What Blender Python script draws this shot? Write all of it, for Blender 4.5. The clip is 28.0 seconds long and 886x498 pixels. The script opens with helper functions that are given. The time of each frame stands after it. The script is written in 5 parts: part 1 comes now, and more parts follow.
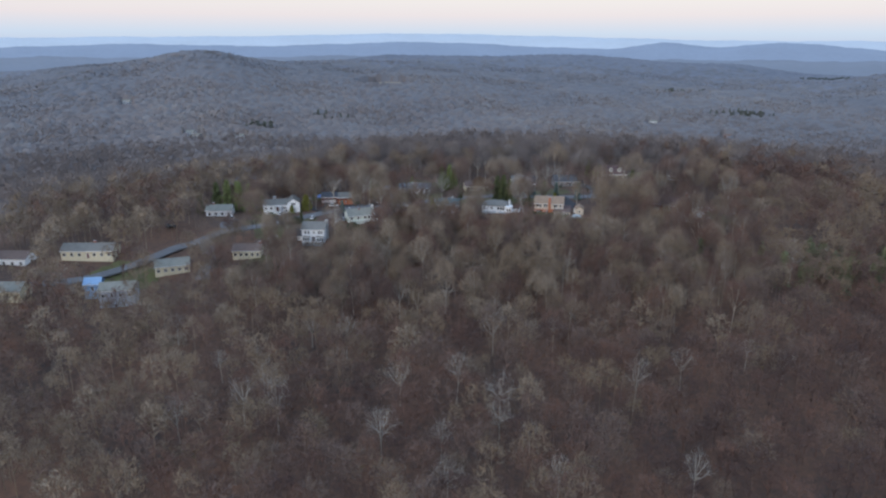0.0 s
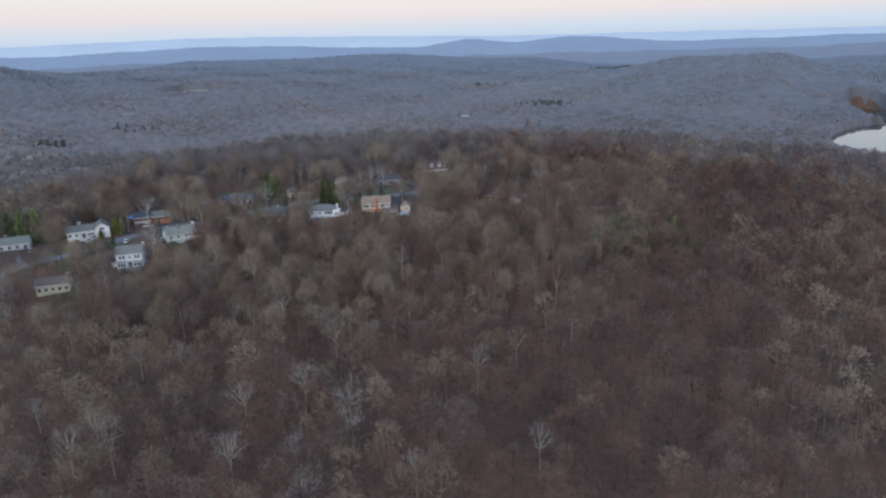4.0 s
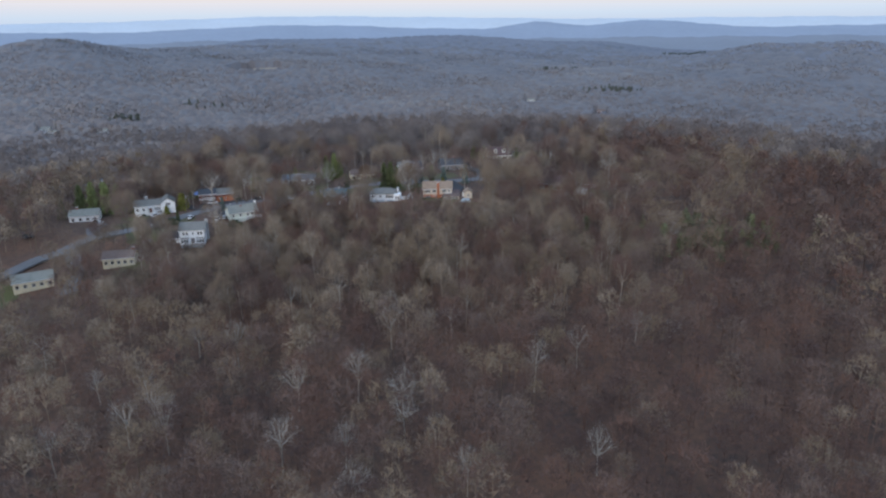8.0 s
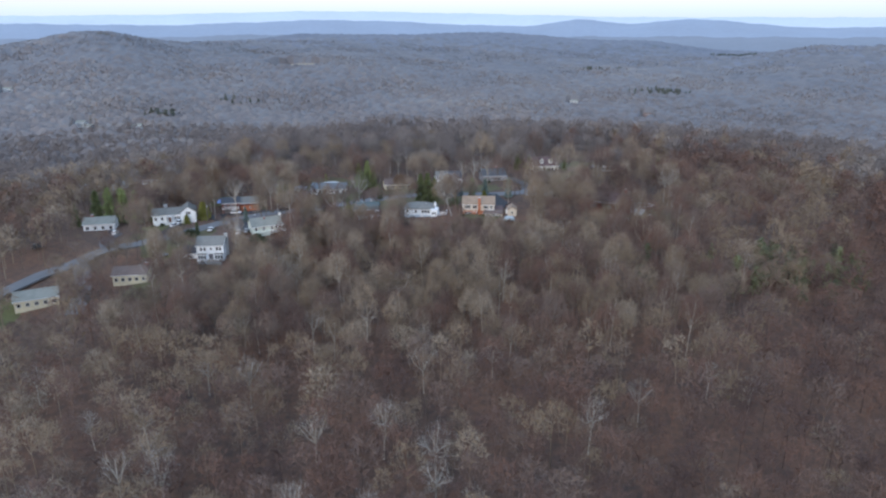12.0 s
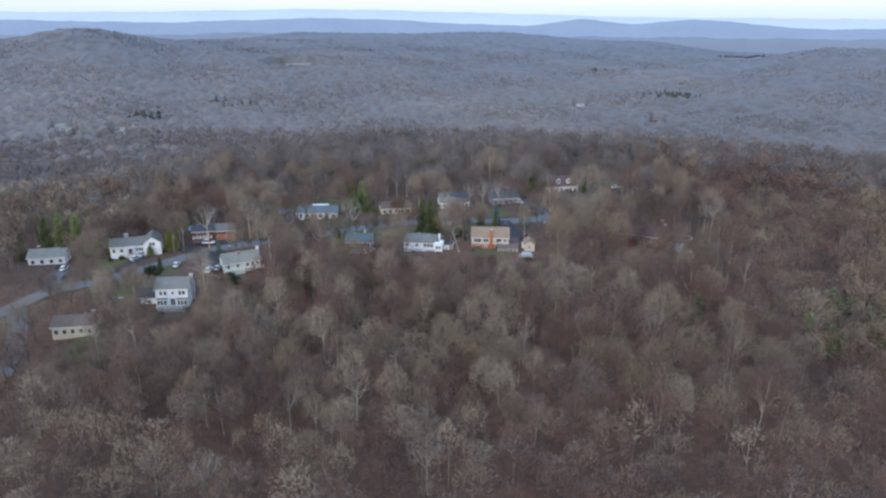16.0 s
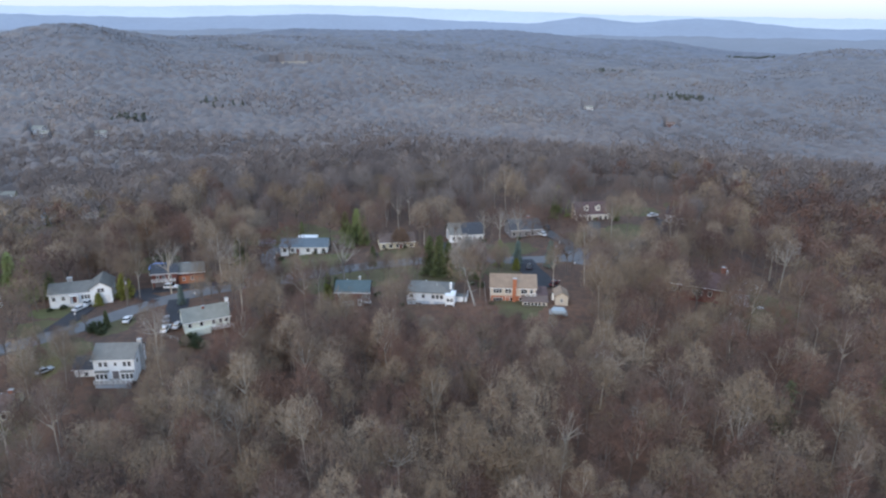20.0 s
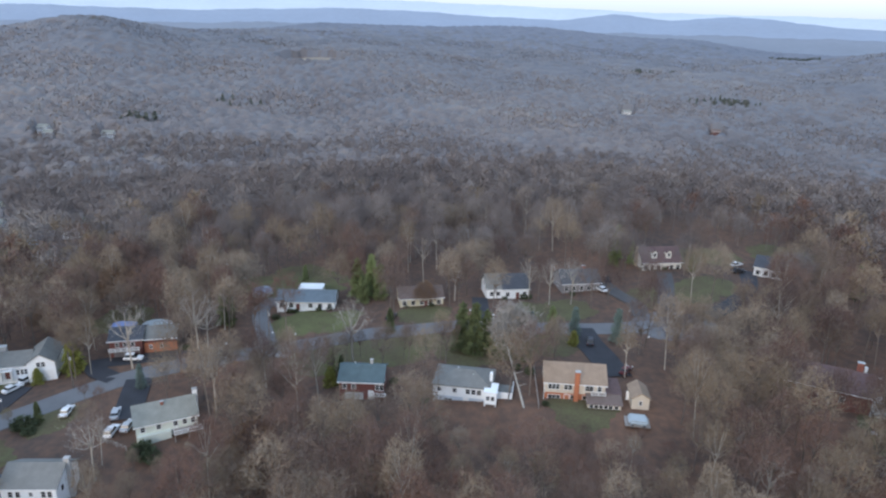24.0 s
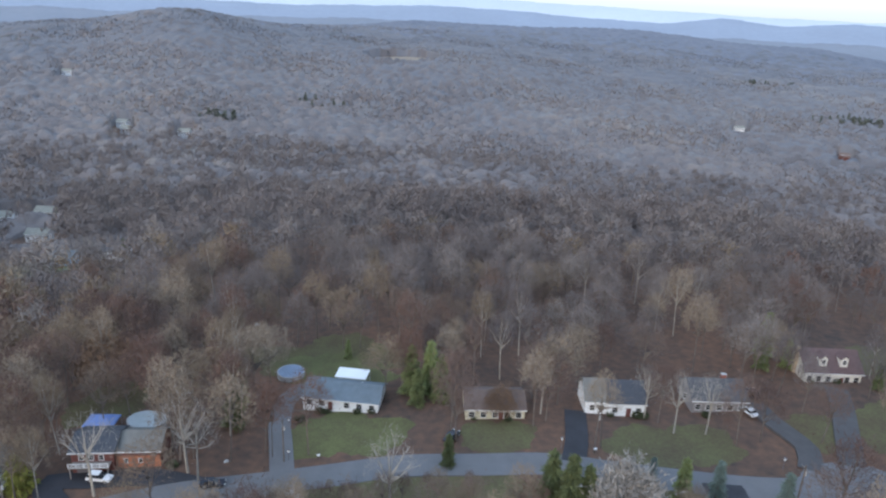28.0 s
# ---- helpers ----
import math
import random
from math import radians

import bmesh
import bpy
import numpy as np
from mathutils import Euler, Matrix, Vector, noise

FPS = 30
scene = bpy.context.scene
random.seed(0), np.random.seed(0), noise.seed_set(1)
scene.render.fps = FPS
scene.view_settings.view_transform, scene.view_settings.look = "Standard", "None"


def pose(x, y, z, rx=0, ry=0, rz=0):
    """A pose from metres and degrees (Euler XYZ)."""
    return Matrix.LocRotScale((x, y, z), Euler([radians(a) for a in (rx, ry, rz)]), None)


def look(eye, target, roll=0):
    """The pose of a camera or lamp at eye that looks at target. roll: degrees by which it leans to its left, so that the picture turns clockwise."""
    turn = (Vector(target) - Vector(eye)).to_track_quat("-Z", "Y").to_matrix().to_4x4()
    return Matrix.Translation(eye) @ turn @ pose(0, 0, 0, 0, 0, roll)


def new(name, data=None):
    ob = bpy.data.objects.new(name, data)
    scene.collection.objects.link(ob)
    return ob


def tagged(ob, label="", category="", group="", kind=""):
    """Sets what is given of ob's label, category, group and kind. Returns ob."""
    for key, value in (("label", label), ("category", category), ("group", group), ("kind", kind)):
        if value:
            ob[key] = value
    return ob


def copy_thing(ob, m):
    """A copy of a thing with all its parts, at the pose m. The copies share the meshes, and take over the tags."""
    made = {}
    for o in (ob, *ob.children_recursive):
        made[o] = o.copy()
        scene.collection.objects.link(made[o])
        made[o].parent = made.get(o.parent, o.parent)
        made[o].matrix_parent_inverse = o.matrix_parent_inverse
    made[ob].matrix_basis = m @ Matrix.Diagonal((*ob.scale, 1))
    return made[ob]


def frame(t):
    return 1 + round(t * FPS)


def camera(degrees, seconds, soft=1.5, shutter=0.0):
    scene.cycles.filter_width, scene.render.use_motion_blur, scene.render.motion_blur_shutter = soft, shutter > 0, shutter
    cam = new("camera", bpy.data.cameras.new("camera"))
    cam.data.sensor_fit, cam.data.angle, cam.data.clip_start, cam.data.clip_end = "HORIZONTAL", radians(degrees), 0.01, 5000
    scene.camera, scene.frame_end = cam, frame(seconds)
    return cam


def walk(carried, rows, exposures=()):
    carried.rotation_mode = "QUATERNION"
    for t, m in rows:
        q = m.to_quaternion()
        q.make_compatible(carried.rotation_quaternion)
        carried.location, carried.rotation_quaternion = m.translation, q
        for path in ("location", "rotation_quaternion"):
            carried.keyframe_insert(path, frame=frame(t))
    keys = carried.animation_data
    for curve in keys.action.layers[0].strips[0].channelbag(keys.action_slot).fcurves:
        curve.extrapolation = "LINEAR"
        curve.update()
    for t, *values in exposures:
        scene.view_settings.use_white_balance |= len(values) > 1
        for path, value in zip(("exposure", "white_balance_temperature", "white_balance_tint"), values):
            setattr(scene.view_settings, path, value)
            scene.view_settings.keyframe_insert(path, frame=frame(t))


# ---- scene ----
cam = camera(65.3, 28.0, soft=2.3)
PATH = [
    (0, (34.386, -314.499, 77.33), (34.064, -312.61, 76.757), 0.2),
    (0.5, (34.578, -314.439, 77.268), (34.344, -312.537, 76.695), -0.2),
    (1, (34.674, -314.536, 77.226), (34.569, -312.622, 76.653), -0.7),
    (1.5, (34.605, -315.04, 77.494), (34.655, -313.126, 76.917), -1.3),
    (2, (34.479, -315.524, 77.796), (34.619, -313.615, 77.215), -1.7),
    (2.5, (34.447, -315.897, 77.853), (34.674, -313.997, 77.271), -2.0),
    (3, (34.09, -316.054, 78.036), (34.379, -314.163, 77.452), -2.1),
    (3.5, (33.767, -316.12, 78.406), (34.043, -314.228, 77.821), -2.1),
    (4, (33.44, -315.829, 78.219), (33.605, -313.922, 77.641), -1.7),
    (4.5, (33.71, -315.549, 78.15), (33.79, -313.634, 77.576), -1.3),
    (6.5, (33.642, -314.762, 78.559), (33.668, -312.845, 77.989), -1.0),
    (7, (33.633, -313.343, 78.437), (33.646, -311.426, 77.867), -1.0),
    (7.5, (33.531, -310.934, 78.378), (33.541, -309.017, 77.806), -0.9),
    (7.6, (33.478, -310.493, 78.355), (33.484, -308.577, 77.783), -0.9),
    (7.7, (33.424, -310.053, 78.332), (33.427, -308.14, 77.749), -0.8),
    (7.8, (33.37, -309.613, 78.309), (33.371, -307.705, 77.71), -0.8),
    (7.9, (33.317, -309.173, 78.286), (33.314, -307.269, 77.673), -0.8),
    (8, (33.263, -308.732, 78.263), (33.257, -306.831, 77.642), -0.8),
    (8.5, (33.168, -305.638, 78.523), (33.116, -303.737, 77.902), -0.5),
    (9, (32.867, -302.781, 78.622), (32.788, -300.882, 77.999), -0.4),
    (9.5, (32.338, -299.151, 78.654), (32.231, -297.253, 78.031), -0.2),
    (10, (31.893, -295.364, 78.892), (31.777, -293.468, 78.267), -0.1),
    (10.5, (31.601, -291.79, 78.999), (31.488, -289.894, 78.372), -0.1),
    (11, (31.25, -287.442, 79.206), (31.144, -285.547, 78.578), -0.1),
    (11.5, (30.953, -283.691, 79.267), (30.849, -281.795, 78.638), -0.1),
    (13.5, (29.157, -264.481, 79.807), (29.056, -262.586, 79.175), 0.1),
    (14, (28.696, -259.597, 79.918), (28.595, -257.702, 79.286), 0.2),
    (14.5, (28.062, -253.783, 80.09), (27.959, -251.888, 79.458), 0.2),
    (15, (27.4, -248.532, 80.111), (27.298, -246.638, 79.477), 0.2),
    (15.5, (26.657, -242.39, 80.134), (26.557, -240.496, 79.501), 0.3),
    (16, (25.599, -236.107, 80.215), (25.501, -234.212, 79.582), 0.3),
    (16.5, (24.979, -230.831, 80.267), (24.882, -228.937, 79.633), 0.4),
    (17, (24.043, -224.595, 80.403), (23.948, -222.7, 79.769), 0.4),
    (17.5, (23.252, -219.121, 80.565), (23.158, -217.227, 79.93), 0.5),
    (18, (22.354, -213.501, 80.571), (22.262, -211.607, 79.935), 0.5),
    (18.5, (21.352, -206.787, 80.584), (21.26, -204.893, 79.947), 0.6),
    (19, (20.254, -200.979, 80.612), (20.165, -199.085, 79.974), 0.6),
    (19.5, (19.628, -194.48, 80.87), (19.536, -192.587, 80.231), 0.7),
    (20, (18.957, -188.721, 80.985), (18.864, -186.828, 80.344), 0.7),
    (20.5, (17.793, -182.45, 81.103), (17.704, -180.558, 80.462), 0.7),
    (22.5, (14.434, -156.392, 81.791), (14.344, -154.502, 81.144), 0.9),
    (23, (13.505, -149.12, 82.102), (13.371, -147.233, 81.452), 1.2),
    (23.5, (12.967, -143.08, 82.351), (12.806, -141.196, 81.698), 1.3),
    (24, (12.025, -136.671, 82.259), (11.869, -134.788, 81.605), 1.4),
    (24.5, (11.371, -129.411, 82.421), (11.244, -127.526, 81.766), 1.3),
    (25, (10.494, -123.082, 82.393), (10.41, -121.194, 81.738), 1.2),
    (25.5, (9.551, -115.602, 82.525), (9.47, -113.714, 81.869), 1.3),
    (26, (8.51, -109.377, 82.929), (8.395, -107.492, 82.271), 1.6),
    (26.5, (7.865, -101.908, 82.94), (7.667, -100.03, 82.281), 1.9),
    (27, (6.87, -94.677, 83.319), (6.625, -92.806, 82.656), 2.1),
    (27.5, (6.161, -88.515, 83.484), (5.833, -86.657, 82.82), 2.3),
    (28, (4.835, -80.781, 83.264), (4.447, -78.935, 82.599), 2.6),
]
EXPO = [(0, -0.02, 6100, 10), (3, -0.05, 6080, 10), (8, 0.02, 6100, 10), (11, 0.4, 6100, 10), (17, 0.39, 6120, 10), (20, 0.41, 6180, 10), (25, 0.43, 6300, 10), (28, 0.5, 6350, 10)]
walk(cam, [(t, look(eye, target, roll)) for t, eye, target, roll in PATH], EXPO)

# ---- sky and light: clear dusk after sunset, soft light from the whole sky ----
SUN_EL, SUN_AZ = radians(9), radians(200)
world = bpy.data.worlds.new("dusk_sky")
scene.world = world
world.use_nodes = True
wn, wl = world.node_tree.nodes, world.node_tree.links
sky = wn.new("ShaderNodeTexSky")
sky.sky_type = "NISHITA"
sky.sun_disc = False
sky.sun_elevation, sky.sun_rotation = SUN_EL, SUN_AZ
sky.air_density, sky.dust_density, sky.ozone_density = 1.0, 2.5, 1.0
wn["Background"].inputs["Strength"].default_value = 0.12
coord = wn.new("ShaderNodeTexCoord")
sep = wn.new("ShaderNodeSeparateXYZ")
ramp = wn.new("ShaderNodeValToRGB")
mixer = wn.new("ShaderNodeMix")
mixer.data_type = "RGBA"
mixer.inputs["Factor"].default_value = 0.75
wl.new(coord.outputs["Generated"], sep.inputs[0])
wl.new(sep.outputs["Z"], ramp.inputs[0])
els = ramp.color_ramp.elements
els[0].position, els[0].color = 0.0, (6.4, 7.2, 8.5, 1)
els[1].position, els[1].color = 0.6, (6.2, 8.4, 11.5, 1)
for at, col in ((0.012, (7.0, 7.9, 9.0, 1)), (0.035, (9.2, 8.2, 8.1, 1)), (0.07, (9.6, 8.9, 8.2, 1)), (0.2, (8.2, 9.0, 10.5, 1))):
    e = els.new(at)
    e.color = col
wl.new(sky.outputs[0], mixer.inputs["A"])
wl.new(ramp.outputs[0], mixer.inputs["B"])
wl.new(mixer.outputs["Result"], wn["Background"].inputs["Color"])
lamp = bpy.data.lights.new("sun", "SUN")
lamp.energy, lamp.angle, lamp.color = 1.15, radians(25), (1.0, 0.9, 0.8)
sun = new("sun", lamp)
sun.matrix_world = look((0, 0, 300), (0 - math.sin(SUN_AZ) * 100, 0 - math.cos(SUN_AZ) * 100, 300 - 100 * math.tan(SUN_EL) * 2.5))


# ---- materials ----
def material(name, base, rough=0.8, spread=0.3, scale=1.0, bump=0.0, metal=0.0, fine=9.0, dark=None, vary=0.0):
    """Base colour broken up by a coarse and a fine noise, with a little relief. vary: shift from piece to piece."""
    m = bpy.data.materials.new(name)
    m.use_nodes = True
    n, l = m.node_tree.nodes, m.node_tree.links
    b = n["Principled BSDF"]
    b.inputs["Roughness"].default_value = rough
    b.inputs["Metallic"].default_value = metal
    geo = n.new("ShaderNodeTexCoord")
    big, small = n.new("ShaderNodeTexNoise"), n.new("ShaderNodeTexNoise")
    big.inputs["Scale"].default_value, small.inputs["Scale"].default_value = scale, scale * fine
    big.inputs["Detail"].default_value = small.inputs["Detail"].default_value = 3
    for tex in (big, small):
        l.new(geo.outputs["Object"], tex.inputs["Vector"])
    add = n.new("ShaderNodeMath")
    add.operation = "MULTIPLY_ADD"
    add.inputs[1].default_value = 0.5
    l.new(small.outputs["Fac"], add.inputs[0])
    half = n.new("ShaderNodeMath")
    half.operation = "MULTIPLY"
    half.inputs[1].default_value = 0.5
    l.new(big.outputs["Fac"], half.inputs[0])
    l.new(half.outputs[0], add.inputs[2])
    out = add.outputs[0]
    if vary:
        extra = n.new("ShaderNodeObjectInfo")
        more = n.new("ShaderNodeMath")
        more.operation = "MULTIPLY_ADD"
        more.inputs[1].default_value = vary
        l.new(extra.outputs["Random"], more.inputs[0])
        l.new(out, more.inputs[2])
        less = n.new("ShaderNodeMath")
        less.operation = "SUBTRACT"
        less.inputs[1].default_value = vary / 2
        l.new(more.outputs[0], less.inputs[0])
        out = less.outputs[0]
    cr = n.new("ShaderNodeValToRGB")
    lo = dark or tuple(c * (1 - spread) for c in base)
    hi = tuple(min(1, c * (1 + spread * 0.7)) for c in base)
    cr.color_ramp.elements[0].position, cr.color_ramp.elements[0].color = 0.32, (*lo, 1)
    cr.color_ramp.elements[1].position, cr.color_ramp.elements[1].color = 0.68, (*hi, 1)
    l.new(out, cr.inputs[0])
    l.new(cr.outputs[0], b.inputs["Base Color"])
    if bump:
        bp = n.new("ShaderNodeBump")
        bp.inputs["Strength"].default_value = bump
        l.new(small.outputs["Fac"], bp.inputs["Height"])
        l.new(bp.outputs[0], b.inputs["Normal"])
    return m


def ramp_material(name, stops, rough=0.9):
    """Colour from the mesh's own tone along several stops (kinds of tree), with a fine noise."""
    m = bpy.data.materials.new(name)
    m.use_nodes = True
    n, l = m.node_tree.nodes, m.node_tree.links
    b = n["Principled BSDF"]
    b.inputs["Roughness"].default_value = rough
    at = n.new("ShaderNodeAttribute")
    at.attribute_name = "tone"
    cr = n.new("ShaderNodeValToRGB")
    cr.color_ramp.elements[0].position, cr.color_ramp.elements[0].color = stops[0][0], (*stops[0][1], 1)
    cr.color_ramp.elements[1].position, cr.color_ramp.elements[1].color = stops[-1][0], (*stops[-1][1], 1)
    for p, c in stops[1:-1]:
        cr.color_ramp.elements.new(p).color = (*c, 1)
    l.new(at.outputs["Fac"], cr.inputs[0])
    l.new(cr.outputs[0], b.inputs["Base Color"])
    return m


def glass_material(name):
    m = bpy.data.materials.new(name)
    m.use_nodes = True
    b = m.node_tree.nodes["Principled BSDF"]
    b.inputs["Base Color"].default_value = (0.02, 0.023, 0.028, 1)
    b.inputs["Roughness"].default_value = 0.06
    return m


M = {}
M["litter"] = material("leaf_litter", (0.142, 0.078, 0.05), 0.95, 0.3, 0.035, 0.3, fine=16, dark=(0.055, 0.042, 0.038))
M["grass"] = material("lawn_grass", (0.1, 0.106, 0.04), 0.95, 0.5, 0.22, 0.3, fine=10, dark=(0.078, 0.068, 0.034))
M["yard"] = material("rough_yard_grass", (0.1, 0.098, 0.042), 0.95, 0.35, 0.16, 0.3, fine=10, dark=(0.082, 0.056, 0.036))
M["asphalt"] = material("road_asphalt", (0.152, 0.153, 0.162), 0.85, 0.18, 0.25, 0.1, fine=20)
M["drive_worn"] = material("worn_driveway_asphalt", (0.085, 0.082, 0.086), 0.85, 0.25, 0.3, 0.1, fine=20)
M["drive"] = material("dark_driveway_asphalt", (0.035, 0.036, 0.045), 0.8, 0.3, 0.3, 0.1, fine=20)
M["water"] = material("lake_water", (0.03, 0.04, 0.04), 0.03, 0.2, 0.01)
M["bark_pale"] = material("pale_bark", (0.36, 0.33, 0.29), 0.9, 0.35, 0.8, 0.4)
M["bark"] = material("grey_brown_bark", (0.15, 0.125, 0.11), 0.9, 0.35, 0.8, 0.4)
# Air haze painted into base colour: woods greyer, then bluer, with distance
HAZED_STOPS = [(0.0, (0.122, 0.104, 0.104)), (0.4, (0.163, 0.141, 0.138)), (0.75, (0.204, 0.176, 0.166)), (1.0, (0.245, 0.218, 0.2))]
M["twig_hazed"] = ramp_material("hazed_valley_woods", HAZED_STOPS)
M["canopy_mid"] = ramp_material("hazed_valley_canopy", [(0.0, (0.083, 0.084, 0.081)), (0.1, (0.112, 0.101, 0.104)), (0.4, (0.146, 0.13, 0.131)), (0.65, (0.17, 0.149, 0.146)), (0.85, (0.2, 0.17, 0.155)), (1.0, (0.232, 0.212, 0.198))])
M["canopy_far"] = ramp_material("hazed_hill_canopy", [(0.0, (0.1, 0.109, 0.119)), (0.1, (0.115, 0.119, 0.135)), (0.4, (0.136, 0.137, 0.154)), (0.65, (0.153, 0.15, 0.161)), (0.85, (0.174, 0.163, 0.165)), (1.0, (0.194, 0.186, 0.187))])
M["canopy_last"] = ramp_material("hazed_horizon_canopy", [(0.0, (0.116, 0.131, 0.166)), (0.5, (0.14, 0.153, 0.19)), (1.0, (0.164, 0.172, 0.205))])
M["white"] = material("white_siding", (0.85, 0.87, 0.89), 0.6, 0.06, 0.4)
M["trim"] = material("white_trim", (0.8, 0.8, 0.8), 0.5, 0.05, 0.5)
M["glass"] = glass_material("window_glass")


# ---- building helpers ----
def part(name, bm, mat, parent=None, label="", loc=(0, 0, 0), rz=0.0):
    me = bpy.data.meshes.new(name)
    bm.to_mesh(me)
    bm.free()
    me.materials.append(M[mat] if isinstance(mat, str) else mat)
    ob = new(name, me)
    if parent:
        ob.parent = parent
    ob.location, ob.rotation_euler = loc, (0, 0, rz)
    if label:
        ob["label"] = label
    return ob


def thing(name, label, category, loc=(0, 0, 0), rz=0.0, group="", kind=""):
    ob = new(name)
    ob.empty_display_size = 0.2
    ob.location, ob.rotation_euler = loc, (0, 0, rz)
    return tagged(ob, label, category, group, kind)


def box(bm, x0, x1, y0, y1, z0, z1):
    v = [bm.verts.new(p) for p in ((x0, y0, z0), (x1, y0, z0), (x1, y1, z0), (x0, y1, z0), (x0, y0, z1), (x1, y0, z1), (x1, y1, z1), (x0, y1, z1))]
    for f in ((3, 2, 1, 0), (4, 5, 6, 7), (0, 1, 5, 4), (1, 2, 6, 5), (2, 3, 7, 6), (3, 0, 4, 7)):
        bm.faces.new([v[i] for i in f])
    return bm


def boxes(*rows):
    bm = bmesh.new()
    for r in rows:
        box(bm, *r)
    return bm


def tube(bm, a, b, ra, rb, n=6):
    a, b = Vector(a), Vector(b)
    q = (b - a).to_track_quat("Z", "Y")
    rings = []
    for p, r in ((a, ra), (b, rb)):
        rings.append([bm.verts.new(p + q @ Vector((r * math.cos(2 * math.pi * i / n), r * math.sin(2 * math.pi * i / n), 0))) for i in range(n)])
    for i in range(n):
        bm.faces.new((rings[0][i], rings[0][(i + 1) % n], rings[1][(i + 1) % n], rings[1][i]))
    bm.faces.new(rings[1])
    return bm


def from_arrays(name, verts, faces, mat, tone=None):
    """A mesh from numpy rows of vertices and triangles or quads."""
    me = bpy.data.meshes.new(name)
    k = faces.shape[1]
    me.vertices.add(len(verts))
    me.vertices.foreach_set("co", verts.astype(np.float32).ravel())
    me.loops.add(faces.size)
    me.loops.foreach_set("vertex_index", faces.astype(np.int32).ravel())
    me.polygons.add(len(faces))
    me.polygons.foreach_set("loop_start", np.arange(0, faces.size, k, dtype=np.int32))
    me.update(calc_edges=True)
    me.materials.append(M[mat])
    if tone is not None:
        me.attributes.new("tone", "FLOAT", "POINT").data.foreach_set("value", tone.astype(np.float32))
    return new(name, me)


# ---- the lie of the land ----
RNG = np.random.default_rng(7)
FAR_D = np.array([0, 380, 460, 560, 700, 850, 1000, 1150, 1300, 1600, 2200, 3000, 5200], float)
FAR_AZ = np.array([-60, -46, -38, -30, -22, -14, 0, 12, 20, 27, 33, 37, 44, 60], float)
#            380  460  560  700  850 1000 1150 1300 1600 2200 3000 5200
FAR_Z = {
    -60: (-22, -32, -38, -42, -42, -40, -36, -30, -24, -30, -40, -60),
    -46: (-24, -32, -38, -42, -38, -30, -20, -8, -6, -20, -40, -60),
    -38: (-24, -32, -37, -40, -32, -18, 2, 20, 18, -10, -40, -60),
    -30: (-20, -31, -37, -38, -30, -14, 20, 50, 36, -10, -40, -60),
    -22: (-8, -27, -40, -44, -36, -22, -2, 15, 20, 0, -40, -60),
    -14: (-2, -28, -44, -50, -44, -22, 3, 6, 20, 24, -40, -60),
    0: (0, -28, -47, -54, -48, -38, -28, -14, 4, 28, -40, -60),
    12: (0, -28, -48, -56, -54, -44, -36, -26, -8, 8, -40, -60),
    20: (0, -25, -48, -57, -58, -52, -42, -30, -16, -24, -40, -60),
    27: (0, -22, -46, -57, -60, -56, -42, -18, 16, -22, -40, -60),
    33: (0, -22, -46, -58, -61, -58, -46, -20, 20, -26, -40, -60),
    37: (-2, -24, -50, -60, -64, -64, -60, -45, -8, -10, -40, -60),
    44: (-4, -26, -52, -62, -65, -65, -65, -64, -34, 6, -40, -60),
    60: (-8, -25, -46, -60, -60, -60, -60, -60, -40, -10, -40, -60),
}
FAR_TAB = np.array([(0,) + FAR_Z[int(a)] for a in FAR_AZ], float)


def ease(v):
    v = np.clip(v, 0, 1)
    return v * v * (3 - 2 * v)


def lake_at(x, y):
    """Under 1 inside the long lake and the pond beyond it."""
    def oval(cx, cy, ux, uy, long, short):
        a, b = (x - cx) * ux + (y - cy) * uy, (x - cx) * uy - (y - cy) * ux
        return (a / long) ** 2 + (b / short) ** 2
    return np.minimum(oval(698, 523, 0.62, 0.785, 170, 66), oval(868, 788, 0.35, 0.937, 98, 38))


